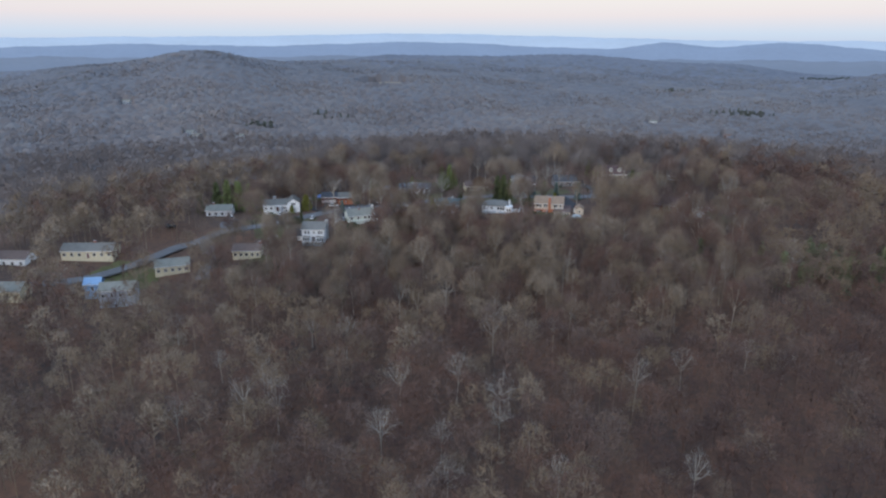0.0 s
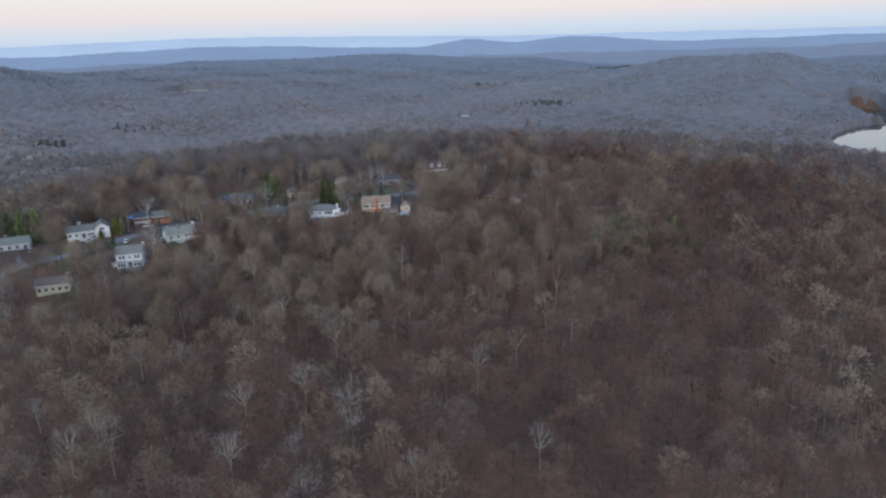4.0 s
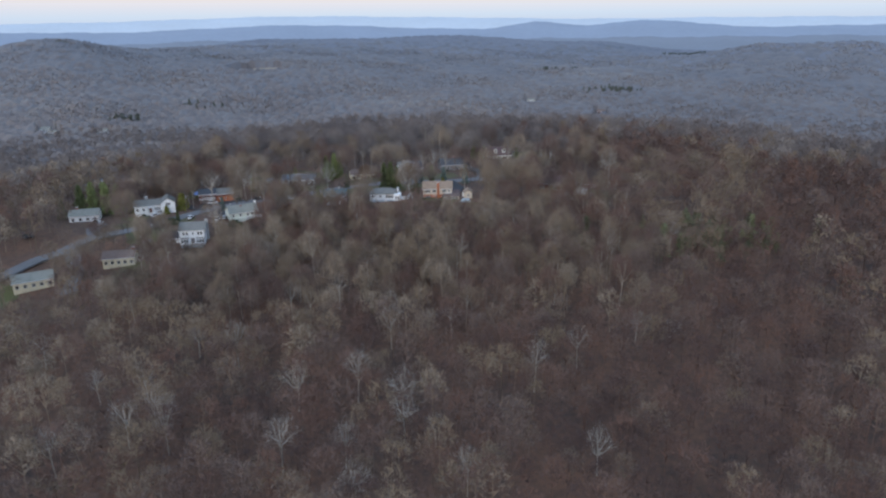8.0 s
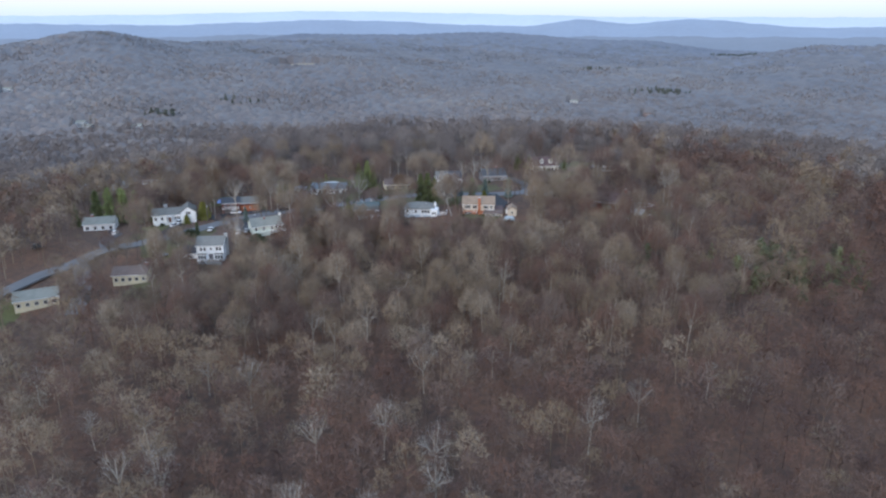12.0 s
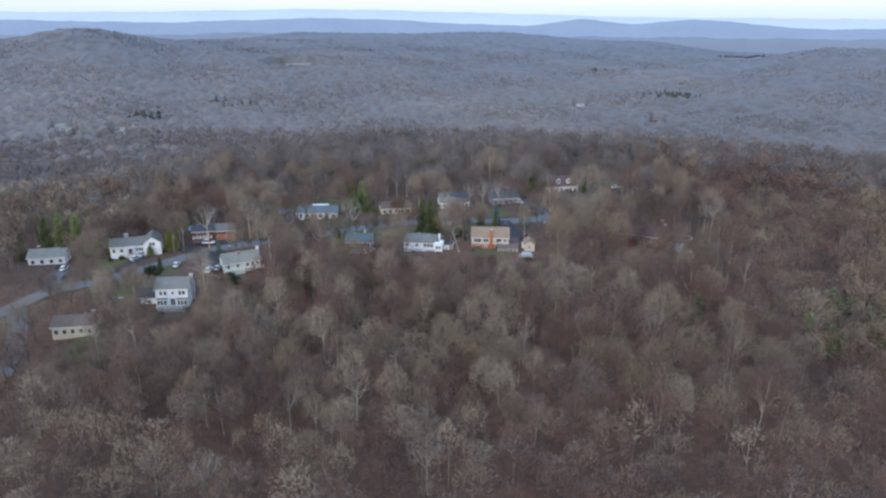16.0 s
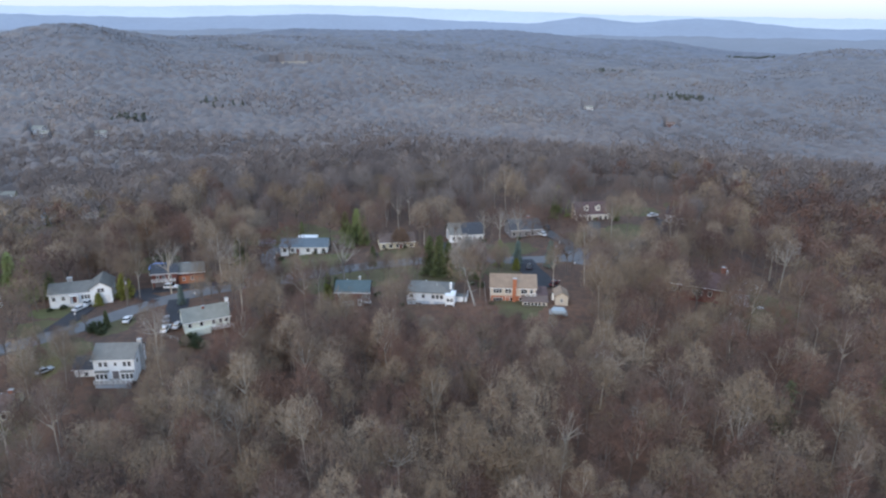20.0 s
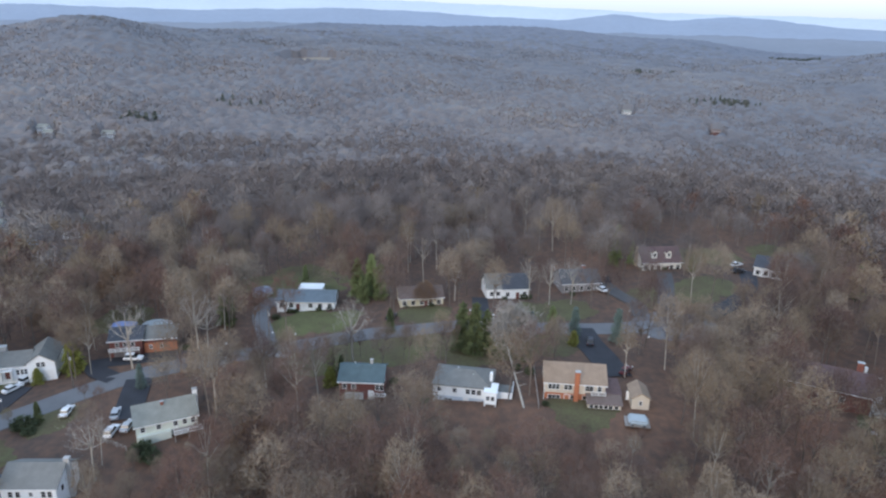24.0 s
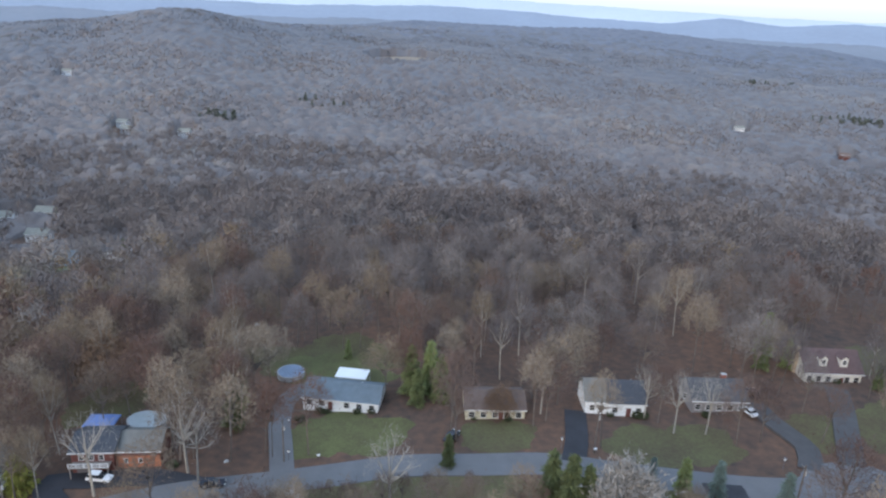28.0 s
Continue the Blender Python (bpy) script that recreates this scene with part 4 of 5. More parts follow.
POLES = [(11.8, 37.6), (-46.2, 22.4), (46.5, 30), (-84, -4)]
for px, py in POLES:
    utility_pole(px, py)


def lamp_post(x, y):
    g = thing("lamp_post", "dark lamp post with a white lantern", "lamp post", (x, y, z_at(x, y)), 0, "yard lamp posts")
    bm = bmesh.new()
    tube(bm, (0, 0, -0.2), (0, 0, 2.1), 0.05, 0.04, 6)
    part("post", bm, "siding_dark", g)
    part("lantern", boxes((-0.16, 0.16, -0.16, 0.16, 2.1, 2.55)), "white", g)
    part("lantern_cap", boxes((-0.22, 0.22, -0.22, 0.22, 2.55, 2.65)), "siding_dark", g)


for px, py in ((-45.5, 23), (-50, 33), (47, 41.5), (5.5, 37), (-95, -13)):
    lamp_post(px, py)


def mailbox(x, y):
    g = thing("mailbox", "small pale mailbox on a wooden post", "mailbox", (x, y, z_at(x, y)), 0.3, "street mailboxes")
    part("post", boxes((-0.06, 0.06, -0.06, 0.06, -0.2, 1.05)), "bark", g)
    bm = boxes((-0.3, 0.3, -0.13, 0.13, 1.05, 1.32))
    part("box", bm, "trim", g)


for px, py in ((-40, 24.5), (12, 37), (52, 28.5), (-66, 2.5), (-92, -24)):
    mailbox(px, py)
# pool, canopy, trampoline
pool = thing("round_pool", "round above-ground pool with a blue cover", "pool", (-58.6, 53, z_at(-58.6, 53)))
M["pool_blue"] = material("blue_pool_cover", (0.19, 0.25, 0.35), 0.4, 0.3, 0.5)
bm = bmesh.new()
tube(bm, (0, 0, -0.4), (0, 0, 1.2), 3.2, 3.2, 28)
part("wall", bm, "concrete", pool)
bm = bmesh.new()
tube(bm, (0, 0, 1.2), (0, 0, 1.26), 3.0, 2.9, 28)
part("cover", bm, "pool_blue", pool)
pool = thing("oval_pool", "oval above-ground pool under a pale grey cover", "pool", (-79.0, 27, z_at(-79, 27)))
bm = bmesh.new()
tube(bm, (0, 0, -0.6), (0, 0, 1.3), 3.3, 3.3, 28)
for v in bm.verts:
    v.co.x *= 1.25
part("wall", bm, "concrete", pool)
bm = bmesh.new()
tube(bm, (0, 0, 1.3), (0, 0, 1.36), 3.1, 3.0, 28)
for v in bm.verts:
    v.co.x *= 1.25
part("cover", bm, "tarp", pool)
M["canopy_blue"] = material("blue_canopy_fabric", (0.2, 0.3, 0.62), 0.7, 0.15, 0.6)
tent = thing("canopy_tent", "blue pop-up canopy tent on thin legs", "canopy", (-86.5, 23.0, z_at(-86.5, 23)), radians(15))
bm = bmesh.new()
base = [bm.verts.new((sx * 3.0, sy * 2.4, 2.5)) for sx, sy in ((-1, -1), (1, -1), (1, 1), (-1, 1))]
low = [bm.verts.new((v.co.x, v.co.y, 2.25)) for v in base]
tip = [bm.verts.new((-0.8, 0, 3.9)), bm.verts.new((0.8, 0, 3.9))]
for f in ((base[0], base[1], tip[1], tip[0]), (base[1], base[2], tip[1]), (base[2], base[3], tip[0], tip[1]), (base[3], base[0], tip[0])):
    bm.faces.new(f)
for i in range(4):
    bm.faces.new((low[i], low[(i + 1) % 4], base[(i + 1) % 4], base[i]))
part("canopy", bm, "canopy_blue", tent)
for sx in (-1, 1):
    for sy in (-1, 1):
        bm = bmesh.new()
        tube(bm, (sx * 2.95, sy * 2.35, -0.3), (sx * 2.95, sy * 2.35, 2.3), 0.04, 0.04, 6)
        part("leg", bm, "chrome", tent)


def fence(x0, y0, x1, y1, label, h=1.1):
    """Post-and-rail fence between two places, following the ground."""
    g = thing("fence", label, "fence", (x0, y0, 0))
    n = max(2, int(math.hypot(x1 - x0, y1 - y0) / 2.4))
    tops = []
    for i in range(n + 1):
        px, py = (x1 - x0) * i / n, (y1 - y0) * i / n
        z = z_at(x0 + px, y0 + py)
        tops.append((px, py, z))
        part("post", boxes((-0.07, 0.07, -0.07, 0.07, -0.4, h)), "deck", g, loc=(px, py, z))
    for a, b in zip(tops, tops[1:]):
        for k in (0.4, 0.75, 1.0):
            bm = bmesh.new()
            tube(bm, (a[0], a[1], a[2] + h * k), (b[0], b[1], b[2] + h * k), 0.05, 0.05, 4)
            part("rail", bm, "deck", g)


fence(22, 9, 22.5, -8, "weathered wooden post-and-rail fence beside the orange house")
fence(-66.5, -23.8, -59.5, -25.6, "weathered wooden rail fence below the parked cars")


def fallen_trunk(x, y, ax, ay, tall):
    g = thing("leaning_dead_trunk", "pale dead trunk leaning down the bank", "dead tree", (x, y, z_at(x, y)))
    bm = bmesh.new()
    tube(bm, (0, 0, -0.3), (ax, ay, tall), 0.28, 0.1, 7)
    part("trunk", bm, "bark_pale", g)
    for k in (0.35, 0.55, 0.75):
        bm = bmesh.new()
        tube(bm, (ax * k, ay * k, tall * k), (ax * k + 1.8, ay * k - 0.6, tall * k + 1.0), 0.09, 0.03, 5)
        part("limb", bm, "bark_pale", g)


fallen_trunk(19.5, -8, -4.0, 14, 7.0)


def boulder(x, y, r, seed):
    bm = bmesh.new()
    bmesh.ops.create_icosphere(bm, subdivisions=2, radius=r)
    rr = random.Random(seed)
    for v in bm.verts:
        v.co *= rr.uniform(0.8, 1.15)
        v.co.z *= 0.6
    ob = part("boulder", bm, "concrete", loc=(x, y, z_at(x, y) + 0.1))
    tagged(ob, "pale weathered boulder at the yard edge", "boulder", "boulders")


for i, (px, py, r) in enumerate(((-41.3, 14.2, 0.9), (-39.6, 13.8, 0.7), (96, -3, 1.0), (99.5, -5.5, 0.8), (90, -9, 0.7), (-92, -47, 0.8), (-78.5, 75, 0.8), (-57, 20, 0.5))):
    boulder(px, py, r, i)
ring = thing("round_garden_bed", "low round stone-edged garden bed with raked leaves", "garden bed", (100, 10, z_at(100, 10)))
for i in range(16):
    a = i * math.pi / 8
    part("stone", boxes((-0.5, 0.5, -0.25, 0.25, -0.2, 0.3)), "concrete", ring, loc=(4.2 * math.cos(a), 3.0 * math.sin(a), 0), rz=a + 1.57)
# ---- woods ----
CLEARINGS = [(-285, 950, 60, 26), (-40, 34, 17, 8), (-48, 56, 22, 8), (-6, 38, 9, 6), (26, 43, 10, 6), (80, 90, 18, 9), (-54, 40, 6, 12), (38, 22, 8, 14), (8, 44, 4, 12), (50, 52, 5, 12), (62, 58, 5, 16), (60, 38, 14, 10), (82, 56, 8, 10), (-70, 9, 16, 6), (-66, -10, 5, 10), (-97, -12, 7, 12), (-108, -62, 5, 16), (90, 72, 6, 14), (-78, -21, 6, 8), (30, -12, 12, 5), (-90, 32, 8, 8), (98, 6, 9, 8), (-206, 142, 20, 12), (-250, 178, 10, 8), (100, -4, 8, 8), (-154, -60, 12, 6), (8, -10, 8, 4), (16, 14, 8, 8), (18, 5, 5, 5), (5, 16, 9, 5), (-25, 44, 8, 7)]


def keep_clear(x, y, gap=8.8):
    """True where a tree may stand: off the street, the houses, the drives and the lawns, and out of gaps cut for the
    camera's view.
    """
    ok = np.ones(len(x), bool)
    line = np.array(ROAD, float)
    for (ax, ay), (bx, by) in zip(line, line[1:]):
        vx, vy = bx - ax, by - ay
        u = np.clip(((x - ax) * vx + (y - ay) * vy) / (vx * vx + vy * vy), 0, 1)
        ok &= np.hypot(x - ax - u * vx, y - ay - u * vy) > 5.0
    for hx, hy in HOUSES:
        ok &= np.hypot(x - hx, y - hy) > gap
        ok &= ~((abs(x - hx) < 5.5) & (y < hy) & (y > hy - 11))
        # Corridor towards the camera's last position, so far houses show
        if 99 < hy < 300:
            ok &= ~((abs(x - hx - (5 - hx) * (hy - y) / (hy + 81)) < 9) & (y < hy) & (y > hy - 54))
    ok &= lake_at(x, y) > 1.12
    for cx, cy, rx, ry in CLEARINGS:
        ok &= ((x - cx) / rx) ** 2 + ((y - cy) / ry) ** 2 > 1
    return ok


def slivers(p, way, length, wide, r):
    n = len(p)
    way = way / np.linalg.norm(way, axis=1)[:, None]
    side = np.cross(way, r.normal(size=(n, 3)))
    side /= np.linalg.norm(side, axis=1)[:, None]
    ln, wd = length * r.uniform(0.6, 1.4, n)[:, None], wide * r.uniform(0.6, 1.4, n)[:, None]
    return np.stack([p - way * ln / 2 - side * wd / 2, p - way * ln / 2 + side * wd / 2, p + way * ln / 2], 1)


def stick(a, b, ra, rb):
    """A three-sided limb."""
    a, b = np.array(a, float), np.array(b, float)
    way = (b - a) / np.linalg.norm(b - a)
    s = np.cross(way, (0.3, 0.9, 0.2))
    s /= np.linalg.norm(s)
    t = np.cross(way, s)
    ring = [s, -0.5 * s + 0.87 * t, -0.5 * s - 0.87 * t]
    out = []
    for i in range(3):
        j = (i + 1) % 3
        out += [[a + ra * ring[i], a + ra * ring[j], b + rb * ring[j]], [a + ra * ring[i], b + rb * ring[j], b + rb * ring[i]]]
    return np.array(out)


def bare_tree(tall, wide, deep, limbs, subs, twigs, length, thick, seed, bole=0.22):
    """A leafless tree: trunk, limbs that fan out to a domed crown, and slender twigs about their ends. Returns wood and twigs."""
    r = np.random.default_rng(seed)
    foot = tall - deep
    lean = r.normal(0, 0.35, 2)
    fork = np.array([lean[0], lean[1], foot + deep * 0.15])
    wood = [stick((0, 0, -0.8), fork, bole, bole * 0.6), stick(fork, (lean[0] * 1.5, lean[1] * 1.5, tall - deep * 0.25), bole * 0.55, 0.05)]
    tips = [np.array([lean[0] * 1.5, lean[1] * 1.5, tall - deep * 0.2])]
    for k in range(limbs):
        a = k * 2.39996 + r.uniform(-0.4, 0.4)
        up = r.uniform(0.15, 0.95)
        out = wide / 2 * math.sqrt(max(0.05, 1 - (up * 0.95) ** 2)) * r.uniform(0.75, 1.0)
        tip = np.array([lean[0] + out * math.cos(a), lean[1] + out * math.sin(a), foot + deep * (0.25 + 0.68 * up)])
        root = np.array([lean[0] * 0.8, lean[1] * 0.8, foot + deep * r.uniform(-0.05, 0.3)])
        elbow = root + (tip - root) * 0.45 + np.array([0, 0, -0.04 * deep + r.normal(0, 0.2)])
        bend = elbow + (tip - elbow) * r.uniform(0.4, 0.6) + r.normal(0, 0.15, 3)
        wood += [stick(root, elbow, bole * 0.42, bole * 0.3), stick(elbow, bend, bole * 0.3, bole * 0.18), stick(bend, tip, bole * 0.18, 0.03)]
        tips.append(tip)
        for j in range(subs):
            s0 = bend if j % 2 else elbow
            st = s0 + (tip - elbow) * 0.45 + r.normal(0, wide * 0.11, 3)
            st[2] = s0[2] + abs(st[2] - s0[2]) + 0.3
            wood.append(stick(s0, st, bole * 0.16, 0.02))
            tips.append(st)
    for k in range(1, len(wood)):
        old = np.concatenate(wood[:k]).reshape(-1, 3)
        root = wood[k][0, 0].copy()
        near = old[np.argmin(((old - root) ** 2).sum(1))]
        flat = wood[k].reshape(-1, 3)
        flat[(flat == root).all(1)] = near
    tips = np.array(tips)
    mid = np.array([lean[0], lean[1], foot + deep * 0.38])
    n1 = int(twigs * 0.5)
    c = tips[r.integers(0, len(tips), n1)]
    p1 = c + r.normal(0, 1, (n1, 3)) * np.array([0.1 * wide, 0.1 * wide, 0.085 * deep])
    u = r.normal(size=(twigs - n1, 3))
    u /= np.linalg.norm(u, axis=1)[:, None]
    u[:, 2] = np.where(u[:, 2] < -0.35, -u[:, 2], u[:, 2])
    lump = 1 + 0.12 * np.sin(3 * np.arctan2(u[:, 1], u[:, 0]) + seed) + 0.1 * np.sin(6 * u[:, 2] + 2 * seed)
    p2 = mid + u * (lump * r.uniform(0.55, 1.0, len(u)) ** 0.6)[:, None] * np.array([wide / 2, wide / 2, deep * 0.6])
    p = np.concatenate([p1, p2])
    way = 0.6 * (p - mid) / (np.array([wide / 2, wide / 2, deep * 0.6])) + np.array([0, 0, 0.35]) + r.normal(0, 0.6, p.shape)
    return np.concatenate(wood), slivers(p, way, length, thick, r)


def conifer(tall, wide, n, seed, length=1.3, thick=0.3, bare=0.12):
    """An evergreen: a tapering trunk and drooping tiers of needle sprays."""
    r = np.random.default_rng(seed)
    wood = stick((0, 0, -0.5), (0, 0, tall * 0.97), 0.2, 0.03)
    h = r.uniform(bare, 1, n) ** 0.8
    tier = np.floor(h * 11) / 11 + r.normal(0, 0.018, n)
    a = r.uniform(0, 2 * math.pi, n)
    rad = wide / 2 * np.clip(1 - tier, 0.001, 1) ** 0.62 * (0.8 + 0.2 * np.sin(3 * a + 17 * np.floor(h * 11))) * np.sqrt(r.uniform(0.05, 1.0, n)) + 0.1
    p = np.stack([rad * np.cos(a), rad * np.sin(a), tier * tall - rad * 0.22], 1)
    way = np.stack([np.cos(a), np.sin(a), -0.25 + r.normal(0, 0.25, n)], 1) + r.normal(0, 0.25, (n, 3))
    return wood, slivers(p, way, length, thick, r)


def as_mesh(name, tris, mat):
    v = tris.reshape(-1, 3)
    me = bpy.data.meshes.new(name)
    v, at = np.unique(v.round(4), axis=0, return_inverse=True)
    me.from_pydata(v.tolist(), [], at.reshape(-1, 3).tolist())
    me.materials.append(M[mat])
    return me


def sight_limit(x, y):
    """Greatest height of a tree at (x, y): kept below the camera's sight lines to houses and street."""
    lim = np.full(len(x), 99.0)
    for hx, hy in HOUSES:
        if hy > 99 or hy < -94 or hx > 70:
            continue
        vx, vy = 30 - hx, -310 - hy
        far = math.hypot(vx, vy)
        vx, vy = vx / far, vy / far
        along, across = (x - hx) * vx + (y - hy) * vy, abs((y - hy) * vx - (x - hx) * vy)
        rise = 0.25 if hy < 25 and abs(hx + 16.4) > 2 else 0.42
        top = z_at(hx, hy) + 0.5 + rise * (along - 4.5) - height(x, y)
        lim = np.where((along > 2) & (along < (60 if rise < 0.3 else 16)) & (across < (8.0 if rise < 0.3 else 6.0)), np.minimum(lim, top), lim)
    road_y = np.interp(x, [p[0] for p in ROAD], [p[1] for p in ROAD])
    below = road_y - 4 - y
    return np.where((below > -1) & (below < 20) & (x > -60) & (x < 30), np.minimum(lim, 2.0 + 0.72 * below), lim)


def tree_thing(name, pair, label, category, x, y, scale, turn, group, kinds=("trunk", "crown"), z=None):
    g = thing(name, label, category, (x, y, z_at(x, y) if z is None else z), turn, group)
    g.scale = (scale, scale, scale)
    for nm, me in zip(kinds, pair):
        ob = new(nm, me)
        ob.parent = g
    return g


def object_ramp(name, stops):
    """Crown colour that differs from tree to tree."""
    m = ramp_material(name, stops)
    n, l = m.node_tree.nodes, m.node_tree.links
    info = n.new("ShaderNodeObjectInfo")
    cr = next(k for k in n if k.type == "VALTORGB")
    l.new(info.outputs["Random"], cr.inputs[0])
    return m


TWIG_STOPS = [(0.0, (0.078, 0.05, 0.045)), (0.22, (0.148, 0.085, 0.065)), (0.42, (0.152, 0.111, 0.095)), (0.62, (0.186, 0.143, 0.1)), (0.82, (0.232, 0.178, 0.127)), (1.0, (0.29, 0.238, 0.182))]
M["twig"] = ramp_material("bare_twigs", TWIG_STOPS)
M["twig_each"] = object_ramp("bare_twigs_by_tree", TWIG_STOPS)
# Crown colours with haze mixed in, for trees behind the street
M["twig_each_hazed"] = object_ramp("haze_greyed_twigs_by_tree", HAZED_STOPS)
M["twig_pale"] = material("pale_grey_twigs", (0.31, 0.285, 0.26), 0.9, 0.25, 0.5)
M["twig_brown"] = material("russet_twigs", (0.21, 0.135, 0.09), 0.9, 0.25, 0.5)
M["needle"] = material("evergreen_needles", (0.155, 0.185, 0.075), 0.9, 0.5, 0.6, 0.0, vary=0.5)
M["needle_blue"] = material("blue_spruce_needles", (0.14, 0.19, 0.17), 0.9, 0.4, 0.6)
M["needle_gold"] = material("yellow_green_needles", (0.2, 0.205, 0.045), 0.9, 0.4, 0.6)

# places: a jittered grid over the near woods
cell = 6.0
ii, jj = np.meshgrid(np.arange(-36, 46), np.arange(-36, 28))
nx = (ii.ravel() + RNG.uniform(0.05, 0.95, ii.size)) * cell
ny = (jj.ravel() + RNG.uniform(0.05, 0.95, jj.size)) * cell
ok = keep_clear(nx, ny)
street = (ny > 4) & (ny < 62) & (nx > -130) & (nx < 120)
ok &= (ny > -188) | (RNG.random(len(nx)) < 0.25)
ok &= ~street | (RNG.random(len(nx)) < 0.92)
nx, ny = nx[ok], ny[ok]
low = sight_limit(nx, ny)
nx, ny, low = nx[low > 3.5], ny[low > 3.5], low[low > 3.5]
back = (ny > 62) & (ny < 130) & (abs(nx) < 120)
keep = ~back | (RNG.random(len(nx)) < 0.62)
nx, ny, low = nx[keep], ny[keep], low[keep]
stretch = (nx > -112) & (nx < 112) & (ny > -96) & (ny < 122)
pick = np.where(stretch)[0]
pick = pick[np.argsort(abs(nx[pick] - 5) * 0.5 + abs(ny[pick] - 5) * 0.6)][:840]
alone = np.zeros(len(nx), bool)
alone[pick] = True
KINDS = [("bare_oak", "leafless oak with a domed taupe crown in leaf litter", (15.5, 9.0, 11.0)), ("bare_maple", "bare maple with a rounded grey-brown crown of fine twigs", (16.5, 7.6, 11.0)), ("bare_ash", "slender bare ash with upright twigs and a tall straight trunk", (18.0, 6.8, 10.0))]
shapes = []
for i in range(9):
    tall, wide, deep = KINDS[i % 3][2]
    wood, twig = bare_tree(tall + 0.5 * (i // 3), wide + 0.5 * (i // 3), deep, 8, 3, 1350, 1.0, 0.085, 100 + i, 0.19)
    shapes.append((as_mesh("trunk", wood, "bark_pale" if i == 2 else "bark"), as_mesh("crown", twig, "twig_each"), as_mesh("crown", twig, "twig_each_hazed")))
for k, (px, py, lim) in enumerate(zip(nx[alone], ny[alone], low[alone])):
    kind, label, _ = KINDS[k % 3]
    # Further back, more crowns take the haze-greyed colour
    wood, brown, grey = shapes[k % 9]
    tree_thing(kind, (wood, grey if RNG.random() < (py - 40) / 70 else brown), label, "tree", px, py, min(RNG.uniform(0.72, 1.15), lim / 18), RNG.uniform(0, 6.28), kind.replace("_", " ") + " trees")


def plant(name, templates, x, y, mat, label, size, tone, most=None):
    """All trees of one stretch of woods joined into one mesh; each takes one template, turned and scaled."""
    z, n = height(x, y), len(x)
    which, s, turn = RNG.integers(0, len(templates), n), RNG.uniform(*size, n), RNG.uniform(0, 2 * math.pi, n)
    if most is not None:
        s = np.minimum(s, most / 18)
    verts, tones = [], []
    for k, tris in enumerate(templates):
        sel = np.where(which == k)[0]
        v = tris.reshape(-1, 3)
        c, sn = np.cos(turn[sel])[:, None], np.sin(turn[sel])[:, None]
        wx = s[sel][:, None] * RNG.uniform(0.85, 1.2, len(sel))[:, None]
        px = x[sel][:, None] + wx * (v[:, 0] * c - v[:, 1] * sn)
        py = y[sel][:, None] + wx * (v[:, 0] * sn + v[:, 1] * c)
        pz = z[sel][:, None] + s[sel][:, None] * v[:, 2]
        verts.append(np.stack([px, py, pz], -1).reshape(-1, 3))
        jitter = RNG.uniform(-0.04, 0.04, (len(sel), len(v) // 3)).repeat(3, axis=1)
        tones.append((tone[sel][:, None] + jitter).ravel())
    v = np.concatenate(verts)
    ob = from_arrays(name, v, np.arange(len(v)).reshape(-1, 3), mat, np.concatenate(tones))
    return tagged(ob, label, "woods", kind="stuff")


def wood_tone(x, y):
    """Patches of greyer and browner trees, and single pale ones."""
    base = 0.44 - 0.0011 * np.clip(x, -200, 90) * (y < 120) + 0.14 * np.sin(x * 0.021 + 0.5) * np.cos(y * 0.026 + 1.1) + 0.12 * np.sin(x * 0.05 - y * 0.04)
    base = base - 0.12 * ease((-85 - y) / 60)
    return np.clip(base + RNG.normal(0, 0.24, len(x)) + (RNG.random(len(x)) < 0.1) * 0.38, 0, 1)


def fan(n, lo, hi, half):
    """Places spread evenly over a fan beyond the street, from lo to hi metres away."""
    d = lo + (hi - lo) * RNG.random(n) ** 0.75
    a = np.radians(RNG.uniform(-half, half, n) + 1)
    x, y = 20 + d * np.sin(a), -190 + d * np.cos(a)
    ok = keep_clear(x, y) & ~((y < 28 * cell) & (x > -36 * cell) & (x < 46 * cell))
    return x[ok], y[ok]


def woods_kind(tall, wide, deep, limbs, twigs, length, thick, seed, bole):
    """One tree of the joined woods: all its triangles."""
    return np.concatenate(bare_tree(tall, wide, deep, limbs, 0, twigs, length, thick, seed, bole))


near_t = [woods_kind(14.0 + i * 0.6, 7.4 + i % 3 * 0.7, 9.5 + i % 2, 4, 380, 1.1, 0.165, 200 + i, 0.13) for i in range(7)]
edge_t = [woods_kind(15 + i * 0.6, 8.4, 10.5, 3, 190, 1.4, 0.28, 220 + i, 0.15) for i in range(6)]
val_t = [woods_kind(15 + i * 0.5, 9.5, 11.0, 0, 90, 1.6, 0.34, 240 + i, 0.12) for i in range(6)]
close = (nx > -125) & (nx < 160) & (ny > -185) & (ny < 40)
seen = ~alone & close
x, y = nx[seen], ny[seen]
plant("woods_near", near_t, x, y, "twig", "bare grey-brown oak and maple woods in late autumn", (0.72, 1.15), wood_tone(x, y), low[seen])
rest = ~alone & ~close
# With distance, more trees get the twigs with haze painted in
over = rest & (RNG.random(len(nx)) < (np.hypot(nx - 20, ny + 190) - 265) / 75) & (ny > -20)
for name, sel, mat, label in (("woods_around", rest & ~over, "twig", "bare woods around the street and below it"), ("woods_behind", over, "twig_hazed", "bare haze-greyed woods that fall away behind the street")):
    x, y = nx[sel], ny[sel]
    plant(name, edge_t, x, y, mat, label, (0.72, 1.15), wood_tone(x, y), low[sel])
x, y = fan(6000, 230, 720, 56)
x2, y2 = fan(3000, 300, 520, 54)
